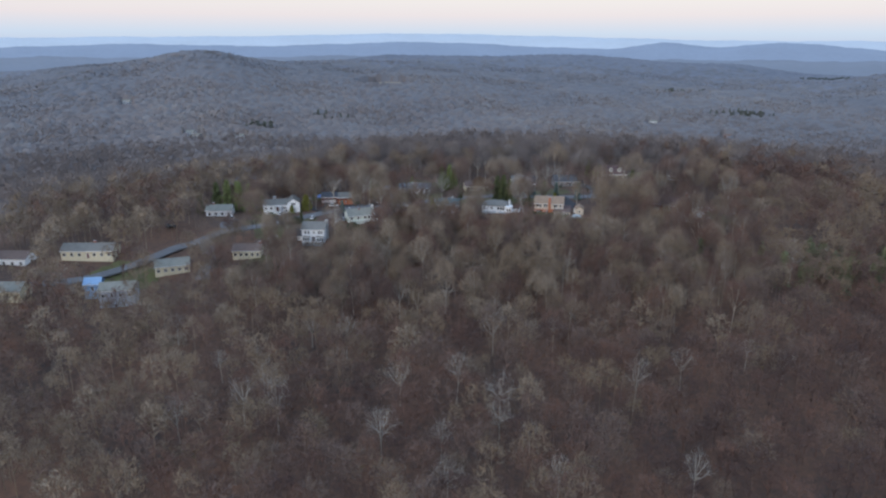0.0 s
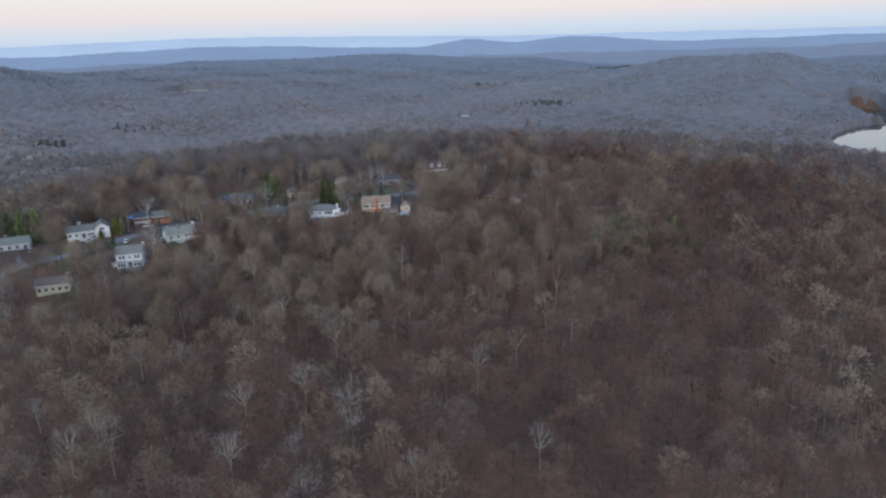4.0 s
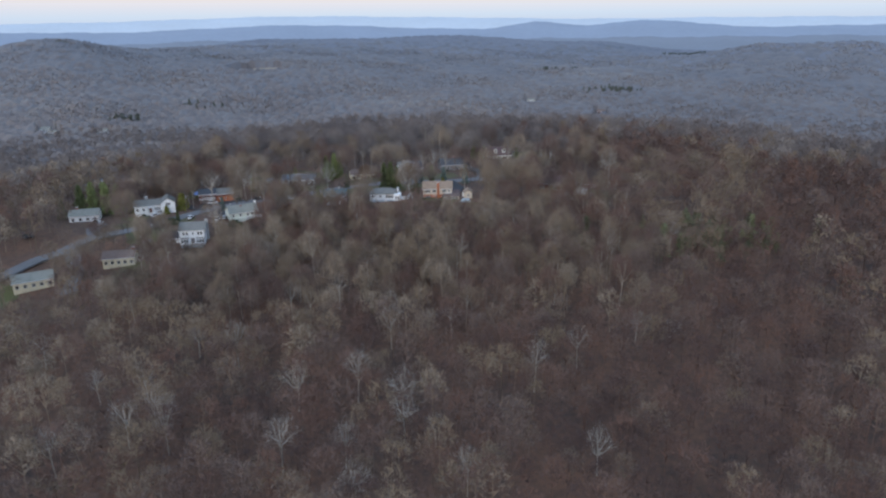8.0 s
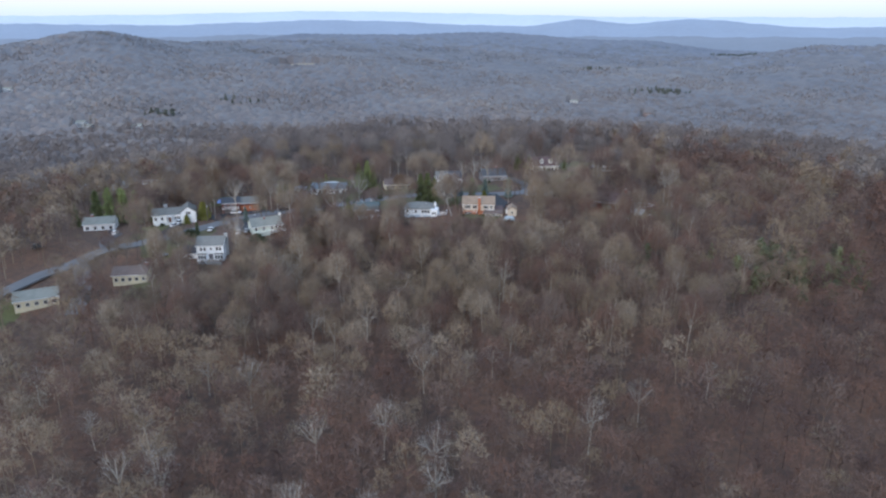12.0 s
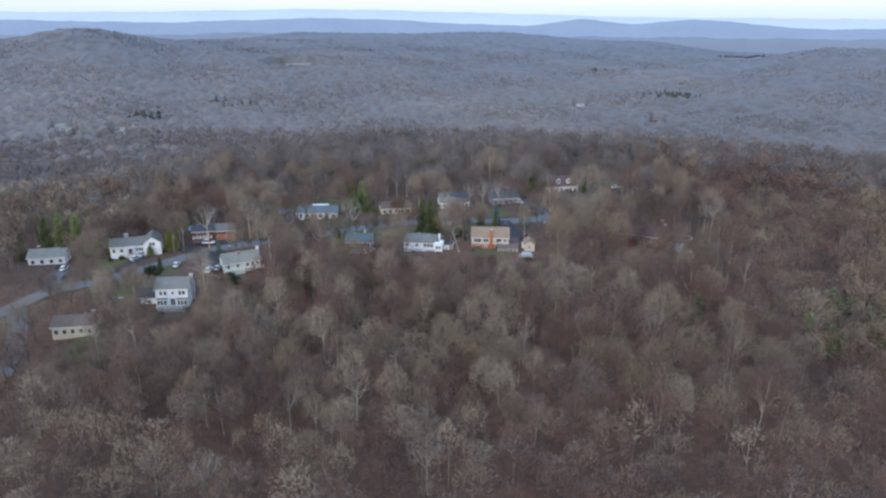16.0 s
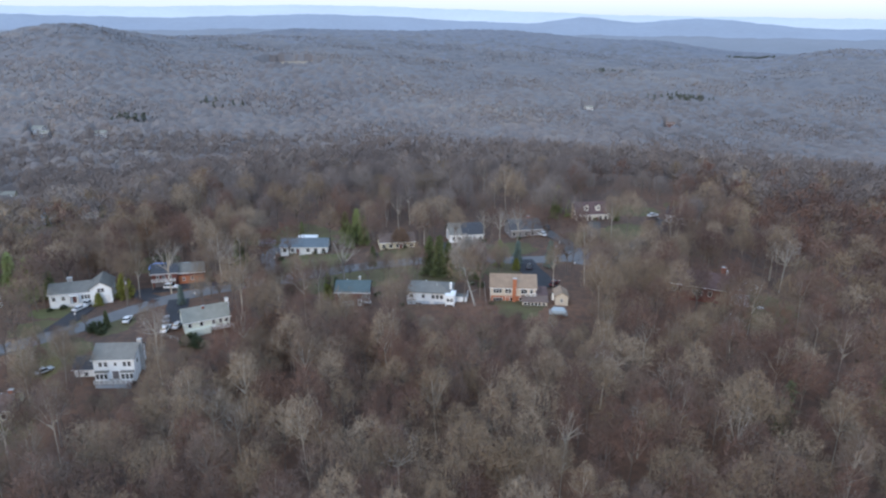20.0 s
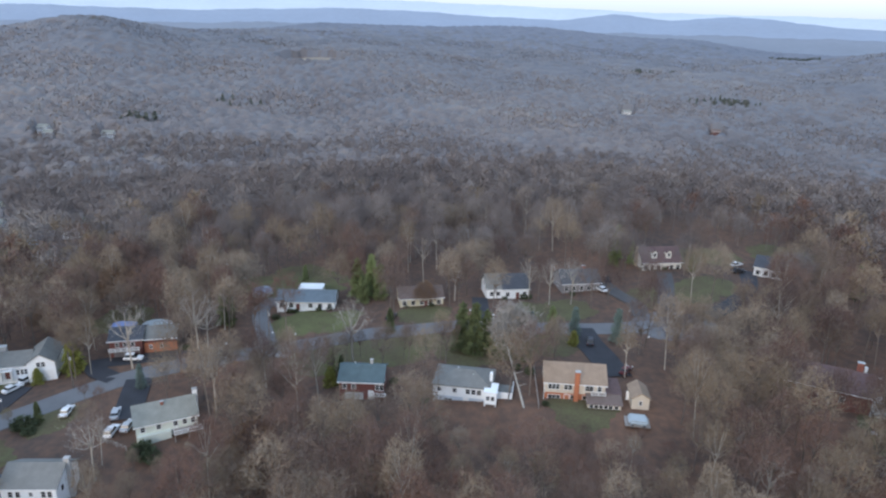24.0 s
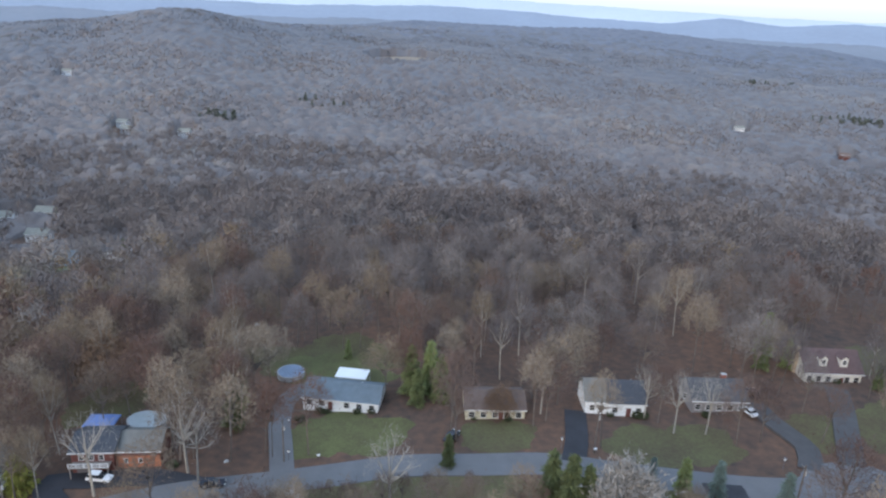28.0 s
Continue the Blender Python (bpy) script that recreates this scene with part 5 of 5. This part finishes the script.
x, y = np.concatenate([x, x2]), np.concatenate([y, y2])
plant("woods_valley", val_t, x, y, "twig_hazed", "bare woods filling the valley behind the street", (0.75, 1.2), 0.45 + 0.7 * (wood_tone(x, y) - 0.45))

# the canopy of the far woods: crown beside crown, finer near the street and coarser towards the horizon
def crowns(x, y, size, seed):
    """Height of a roof of domed crowns on a jittered grid of that size, and a tone for the tree that stands out at each place."""
    gi, gj = np.floor(x / size), np.floor(y / size)
    top, tone = np.full(x.shape, -9.0), np.zeros(x.shape)
    for di in (-1, 0, 1):
        for dj in (-1, 0, 1):
            ci, cj = gi + di, gj + dj

            def rnd(k):
                v = np.sin(ci * 127.1 + cj * 311.7 + k * 74.7 + seed) * 43758.5453
                return v - np.floor(v)
            cx, cy = (ci + 0.1 + 0.8 * rnd(1)) * size, (cj + 0.1 + 0.8 * rnd(2)) * size
            r2 = ((x - cx) ** 2 + (y - cy) ** 2) / (size * (0.62 + 0.4 * rnd(3))) ** 2
            h = (0.55 + 0.45 * rnd(4)) * (1 - 0.75 * r2)
            tone = np.where(h > top, rnd(5), tone)
            top = np.maximum(top, h)
    return np.maximum(top, -0.25), tone


def patches(x, y):
    """Broad stands of paler and darker trees."""
    return 0.1 * np.sin(x * 0.012 + 1) * np.cos(y * 0.009) + 0.09 * np.sin(x * 0.004 - y * 0.006) + 0.08 * np.sin(x * 0.021 + y * 0.017 + 2)


az, dd = np.meshgrid(np.radians(np.linspace(-60, 64, 720)), 330 * 1.0056 ** np.arange(372))
ux, uy = 20 + dd * np.sin(az), -190 + dd * np.cos(az)
# Lake, field and house plots, plus gaps that open the camera's view
bare = (lake_at(ux, uy) < 1.25) | ((lake_at(ux + 22, uy + 34) < 1.0) & (ux > 760) & (uy > 640)) | (((ux + 285) / 55) ** 2 + ((uy - 935) / 48) ** 2 < 1)
for hx, hy in HOUSES:
    bare |= (np.hypot(ux - hx, uy - hy) < 12) | ((abs(ux - hx - (20 - hx) * (hy - uy) / (hy + 300)) < 9) & (uy < hy) & (uy > hy - 45) & (hy > 300))
h1, t1 = crowns(ux, uy, 10.0, 0.0)
h2, t2 = crowns(ux, uy, 17.0, 5.0)
w2 = ease((dd - 900) / 700)
h, tone = h1 * (1 - w2) + h2 * w2, np.where(w2 > 0.5, t2, t1)
tall = 5.0 + 9.5 * h + RNG.normal(0, 0.2, dd.shape) + 1.5 * np.sin(ux * 0.02) * np.cos(uy * 0.023)
uz = height(ux, uy) + np.where(bare, -4.0, -3.0 + (tall + 3.0) * (0.25 * ease((dd - 345) / 80) + 0.75 * ease((dd - 430) / 150)))
tone = np.clip(0.2 + 0.6 * tone + patches(ux, uy), 0, 1)
ids = np.arange(dd.size).reshape(dd.shape)
f4 = np.stack([ids[:-1, :-1], ids[:-1, 1:], ids[1:, 1:], ids[1:, :-1]], -1).reshape(-1, 4)
canopy = tagged(from_arrays("canopy_far", np.stack([ux, uy, uz], -1).reshape(-1, 3), f4, "canopy_mid", tone.ravel()), "dense bare haze-tinted woods rolling away to the horizon", "woods", kind="stuff")
# Painted haze steps bluer with distance; each tree picks its step
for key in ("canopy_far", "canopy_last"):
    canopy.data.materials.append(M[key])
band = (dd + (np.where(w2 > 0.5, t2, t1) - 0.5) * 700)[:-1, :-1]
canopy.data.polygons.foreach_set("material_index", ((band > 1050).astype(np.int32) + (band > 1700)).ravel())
canopy.data.polygons.foreach_set("use_smooth", np.ones(len(f4), bool))

# tops of single trees that rise out of that canopy
n = 200000
dist, az = 420 * (1650 / 420) ** RNG.random(n), np.radians(RNG.uniform(-52, 56, n))
fx, fy = 20 + dist * np.sin(az), -190 + dist * np.cos(az)
# Same gaps: lake, field, and sight lines to far houses and pond
kept_open = (lake_at(fx, fy) < 1.3) | (((fx + 285) / 58) ** 2 + ((fy - 935) / 50) ** 2 < 1) | ((lake_at(fx + 22, fy + 34) < 1.05) & (fx > 760) & (fy > 640))
for hx, hy in HOUSES:
    if hy > 90:
        kept_open |= (abs(fx - hx - (20 - hx) * (hy - fy) / (hy + 300)) < 9) & (fy < hy + 12) & (fy > hy - 45)
dist, fx, fy = dist[~kept_open], fx[~kept_open], fy[~kept_open]
near_h, near_t1 = crowns(fx, fy, 10.0, 0.0)
far_h, far_t1 = crowns(fx, fy, 17.0, 5.0)
w2 = ease((dist - 900) / 700)
fz = height(fx, fy) + 5.0 + 9.5 * (near_h * (1 - w2) + far_h * w2)
tall, wide = RNG.uniform(1.0, 2.6, len(dist)), 0.25 + 0.0006 * dist
turn = RNG.uniform(0, math.pi, len(dist))
dx, dy = np.cos(turn) * wide, np.sin(turn) * wide
v = np.stack([np.stack([fx - dx, fy - dy, fz - 1.2], -1), np.stack([fx + dx, fy + dy, fz - 1.2], -1), np.stack([fx + RNG.normal(0, 0.8, len(dist)), fy + RNG.normal(0, 0.8, len(dist)), fz + tall * 0.75], -1)], 1)
tone = np.clip(0.36 + 0.5 * np.where(w2 > 0.5, far_t1, near_t1) + patches(fx, fy) + RNG.normal(0, 0.05, len(dist)), 0, 1)
tops = tagged(from_arrays("treetops_far", v.reshape(-1, 3), np.arange(3 * len(dist)).reshape(-1, 3), "canopy_mid", np.repeat(tone, 3)), "bare upright treetops of the far haze-tinted woods", "woods", kind="stuff")
# Treetops take the same bluer haze colours as the canopy below
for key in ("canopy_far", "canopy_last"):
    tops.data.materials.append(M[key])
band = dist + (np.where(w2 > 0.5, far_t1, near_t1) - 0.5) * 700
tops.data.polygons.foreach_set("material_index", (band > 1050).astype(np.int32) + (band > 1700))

# single trees that stand out
pale = []
for i in range(4):
    wood, twig = bare_tree(16, 8.5, 9.5, 7, 4, 420, 1.1, 0.06, 300 + i, 0.3)
    pale.append((as_mesh("trunk", wood, "bark_pale"), as_mesh("crown", twig, "twig_pale")))
PALE = [(21.7, -146, 1.0), (6.3, -153, 0.9), (30, -148, 0.7), (-42, -148, 1.1), (-48, -140, 1.0), (93, -110, 0.7), (102, -116, 0.75), (71, -160, 0.9), (10.8, -169, 1.0), (38, -165, 0.9), (15.7, -106, 1.0), (-21.8, 12.2, 1.05), (109, 6, 1.1), (-46, -13, 1.0), (-74.5, 5.2, 1.1), (-62.1, 15, 1.1), (-59, 13.2, 0.9), (-39, -1.5, 0.8), (27.7, 49, 0.9), (22, 53, 0.8), (-62, -33, 0.9), (-31, -62, 0.9), (62, -30, 0.8), (34, 50, 0.9), (0.4, 48.6, 0.75), (84, -28, 0.85), (-20, -88, 0.9), (55, -60, 0.9), (-78, -70, 1.0)]
WEATHERED = [(-67, -132), (-53, -147), (-63, -78), (21, -138), (-68, -157), (-89, -119), (-10, -131), (15, -96), (-10, -154), (-38, -59), (-42, -87), (5, -71), (-4, -84), (-46, -108), (-33, -111), (-54, -130), (7, -129), (64, -49), (85, -40), (101, -53), (119, -57), (110, 16), (74, -64), (35, -102), (59, -128), (73, -119), (-45, -65), (49, -46), (39, -63)]
PALE += [(px, py, 0.75 + 0.4 * (k * 0.618 % 1)) for k, (px, py) in enumerate(WEATHERED)]
for k, (px, py, s) in enumerate(PALE):
    tree_thing("pale_tree", pale[k % 4], "pale-barked leafless sycamore with spreading white limbs", "tree", px, py, s, k * 1.7, "pale trees")
wood, twig = bare_tree(13.5, 11.0, 12, 9, 4, 5200, 1.2, 0.2, 330, 0.3)
grey_round = (as_mesh("trunk", wood, "bark_pale"), as_mesh("crown", twig, "twig_pale"))
tree_thing("grey_tree", grey_round, "dense pale grey leafless tree beside the evergreens", "tree", 16.2, 15.5, 1.0, 0.4, "")
wood, twig = bare_tree(13, 13, 11.5, 9, 4, 3200, 1.2, 0.17, 331, 0.3)
brown_round = (as_mesh("trunk", wood, "bark"), as_mesh("crown", twig, "twig_brown"))
for px, py, s in ((-95, 36, 1.1), (-108, 22, 0.7), (-33, -26, 0.85), (-8, 45, 0.55), (-30, -34, 0.75), (-39, -42, 0.62), (-25, -54, 0.85), (-1, -37, 0.6), (8, -45, 0.7), (75, -63, 0.7), (17, -43, 0.55), (26, -69, 0.7), (-7, -30, 0.5)):
    tree_thing("round_tree", brown_round, "broad round russet-brown leafless tree", "tree", px, py, s, px, "round brown trees")
fir = [(as_mesh("trunk", a, "bark"), as_mesh("crown", b, "needle")) for a, b in (conifer(13.5, 6.8, 2000, 350 + i, 1.2, 0.3, 0.03) for i in range(3))]
blue = [(as_mesh("trunk", a, "bark"), as_mesh("crown", b, "needle_blue")) for a, b in (conifer(9, 4.5, 1200, 360, 0.9, 0.2, 0.04),)]
gold = [(as_mesh("trunk", a, "bark"), as_mesh("crown", b, "needle_gold")) for a, b in (conifer(8.5, 8, 1600, 362, 1.1, 0.32, 0.02),)]
FIRS = [(4.5, 17.5, 1.0), (7.8, 16.0, 1.05), (10.5, 17.5, 0.85), (-28.5, 50, 0.95), (-24.5, 51.5, 1.0), (-21.5, 49, 0.85), (-26, 46, 0.7), (20, 13, 0.5), (27, 27, 0.7), (-25.5, 5, 0.55), (-22.8, 4.5, 0.45), (-15, 27, 0.55), (-134, 0, 1.1), (-129, 1.5, 1.2), (-123, 2, 1.15), (-117, 1, 1.1), (-126, 6, 1.1), (-119, 6, 1.0), (-112, 3, 0.8), (-139, -8, 0.8), (56, 82, 0.6), (50, 80, 0.7), (74, 76, 0.5), (-83, -18, 0.4), (-61, 31, 0.95), (-64, 38, 0.9), (-176, 150, 0.8), (-196, 134, 0.5), (52, 88, 0.9), (118, 62, 0.8), (-48, 63, 0.4)]
for k, (px, py, s) in enumerate(FIRS):
    tree_thing("evergreen", fir[k % 3], "dark green bushy evergreen tree", "evergreen tree", px, py, s, k * 2.1, "evergreens along the street")
for px, py, s in ((43.6, 27, 1.1), (33, 28.6, 1.0), (-67.5, -4.0, 0.75), (22, 30, 0.7)):
    tree_thing("blue_spruce", blue[0], "small blue-grey spruce beside the street", "evergreen tree", px, py, s, px, "blue spruces")
for px, py, s in ((-88.5, 3.5, 1.0), (-94, -2, 0.5), (32.5, 24, 0.5), (-24.5, 0.5, 0.6)):
    tree_thing("golden_cypress", gold[0], "yellow-green bushy cypress beside a yard", "evergreen tree", px, py, s, px, "golden cypresses")
gx2, gy2 = RNG.normal(140, 14, 30), RNG.normal(-52, 7, 30)
def pine_kind(tall, wide, n, seed, length, thick):
    return np.concatenate(conifer(tall, wide, n, seed, length, thick))


soft_t = [pine_kind(13, 6.5, 190, 370 + i, 1.8, 0.5) for i in range(3)]
M["pine"] = ramp_material("pine_needles", [(0.0, (0.085, 0.095, 0.058)), (1.0, (0.165, 0.178, 0.095))])
plant("pines_near", soft_t, gx2, gy2, "pine", "scattered green pines in the bare woods", (0.7, 1.2), RNG.uniform(0, 1, 30))
M["bush"] = material("laurel_leaves", (0.06, 0.075, 0.035), 0.8, 0.4, 1.5)


def shrub_mesh(seed):
    r = np.random.default_rng(seed)
    u = r.normal(size=(420, 3))
    u /= np.linalg.norm(u, axis=1)[:, None]
    p = u * r.uniform(0.5, 1, (420, 1)) * np.array([1.3, 1.1, 0.8]) + np.array([0, 0, 0.6])
    return as_mesh("shrub", slivers(p, u + r.normal(0, 0.5, (420, 3)), 0.4, 0.2, r), "bush")


shrubs = [shrub_mesh(s) for s in (1, 2, 3)]
SHRUBS = [(-46, 40, 1), (-44.5, 40.2, 0.8), (-38, 41.2, 0.9), (-35, 42, 1), (-13, 43.4, 0.8), (-6, 44.3, 0.8), (20.5, 53.4, 1.2), (22, 53.6, 1.0), (15, 52.3, 0.8), (60, 76.4, 0.9), (66, 77, 0.9), (-104, -4, 1.0), (-107, -6, 0.9), (-49, 36, 1.1), (-51, 46, 1.2), (24, -6.5, 0.8), (-2, -6, 0.9), (-56, -26.5, 2.3), (-53.5, -27, 1.8), (-85, -20, 2.2), (-82.5, -22, 1.3), (35, 57, 0.9), (-66, 16, 1.0), (27, 9, 1.1), (21, 7, 1.2), (18, 9, 1.0), (-10, 2, 1.0)]
for k, (px, py, s) in enumerate(SHRUBS):
    ob = new("shrub", shrubs[k % 3])
    ob.location, ob.rotation_euler, ob.scale = (px, py, z_at(px, py) - 0.1), (0, 0, k), (s, s, s)
    tagged(ob, "low dark green rounded shrub", "shrub", "garden shrubs")
# ---- distance: lake, far houses, hazy ridges ----
lake_z = -62.0
for name, label, cx, cy, ux, uy, long, short in (("water", "still lake reflecting the pale dusk sky", 698, 523, 0.62, 0.785, 176, 70), ("water", "small pond beyond the lake", 868, 788, 0.35, 0.937, 102, 41)):
    bm = bmesh.new()
    rim = []
    for i in range(64):
        a = 2 * math.pi * i / 64
        k = 1 + 0.05 * math.sin(3 * a + 1) + 0.04 * math.sin(7 * a) + 0.02 * math.sin(13 * a)
        p, q = long * k * math.cos(a), short * k * math.sin(a)
        rim.append(bm.verts.new((cx + p * ux + q * uy, cy + p * uy - q * ux, lake_z)))
    bm.faces.new(rim)
    bmesh.ops.recalc_face_normals(bm, faces=bm.faces)
    tagged(part(name, bm, "water"), label, "lake", kind="structure")


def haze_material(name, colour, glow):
    """A far ridge as a plain backdrop: blue evening haze painted in as colour and faint glow."""
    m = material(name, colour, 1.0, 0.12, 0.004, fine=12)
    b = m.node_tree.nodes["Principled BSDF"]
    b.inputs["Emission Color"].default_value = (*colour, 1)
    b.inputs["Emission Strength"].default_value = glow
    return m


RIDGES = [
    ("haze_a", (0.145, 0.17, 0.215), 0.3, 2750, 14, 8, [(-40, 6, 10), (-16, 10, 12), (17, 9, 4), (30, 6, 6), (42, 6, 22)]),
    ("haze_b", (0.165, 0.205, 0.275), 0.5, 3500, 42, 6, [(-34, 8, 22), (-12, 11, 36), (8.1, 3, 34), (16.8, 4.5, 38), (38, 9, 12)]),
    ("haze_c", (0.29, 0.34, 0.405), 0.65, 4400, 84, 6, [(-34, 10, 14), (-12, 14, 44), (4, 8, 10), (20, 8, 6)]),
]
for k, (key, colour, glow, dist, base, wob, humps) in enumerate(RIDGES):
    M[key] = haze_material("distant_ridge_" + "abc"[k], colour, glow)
    az = np.linspace(-62, 66, 500)
    top = base + wob * 0.25 * (np.sin(az * 0.9 + k) + 0.6 * np.sin(az * 2.3 + 2 * k) + 0.3 * np.sin(az * 5.1)) + RNG.normal(0, 0.5, 500)
    for at, wide, tall in humps:
        top = top + tall * np.exp(-((az - at) / wide) ** 2)
    rows = []
    for off, f in ((-700, 0.0), (-420, 0.45), (-200, 0.8), (0, 1.0), (180, 0.7)):
        d = dist + off
        rows.append(np.stack([20 + d * np.sin(np.radians(az)), -190 + d * np.cos(np.radians(az)), -70 + (top + 70) * f], -1))
    v = np.stack(rows)
    m = len(az)
    ids = np.arange(5 * m).reshape(5, m)
    f4 = np.stack([ids[:-1, :-1], ids[:-1, 1:], ids[1:, 1:], ids[1:, :-1]], -1).reshape(-1, 4)
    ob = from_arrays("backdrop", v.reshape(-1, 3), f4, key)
    ob.data.polygons.foreach_set("use_smooth", np.ones(len(f4), bool))
    tagged(ob, "hazy blue wooded ridge on the horizon", "hills", kind="structure")

# open field and far evergreens
M["straw"] = material("pale_straw_field", (0.27, 0.22, 0.17), 0.95, 0.2, 0.03)
patch("field", [(-336, 935), (-285, 895), (-240, 915), (-230, 950), (-285, 976)], "straw", 0.6, "pale straw-coloured field in the woods", "field")
spots = ((326, 860, 20, 10, 60), (250, 1120, 34, 8, 16), (-338, 515, 9, 7, 26), (-300, 640, 22, 8, 14), (-60, 250, 3, 3, 3))
x = np.concatenate([RNG.normal(a, c, n) for a, b, c, d, n in spots] + [RNG.uniform(585, 690, 110)])
y = np.concatenate([RNG.normal(b, d, n) for a, b, c, d, n in spots] + [RNG.normal(1490, 7, 110)])
M["pine_far"] = ramp_material("far_pine_needles", [(0.0, (0.08, 0.095, 0.082)), (1.0, (0.12, 0.132, 0.115))])
far_fir = [pine_kind(19, 11, 80, 380 + i, 3.4, 1.5) for i in range(3)]
plant("pines_far", far_fir, x, y, "pine_far", "dark evergreens on the far hillside", (0.6, 1.0), RNG.uniform(0, 1, len(x)))
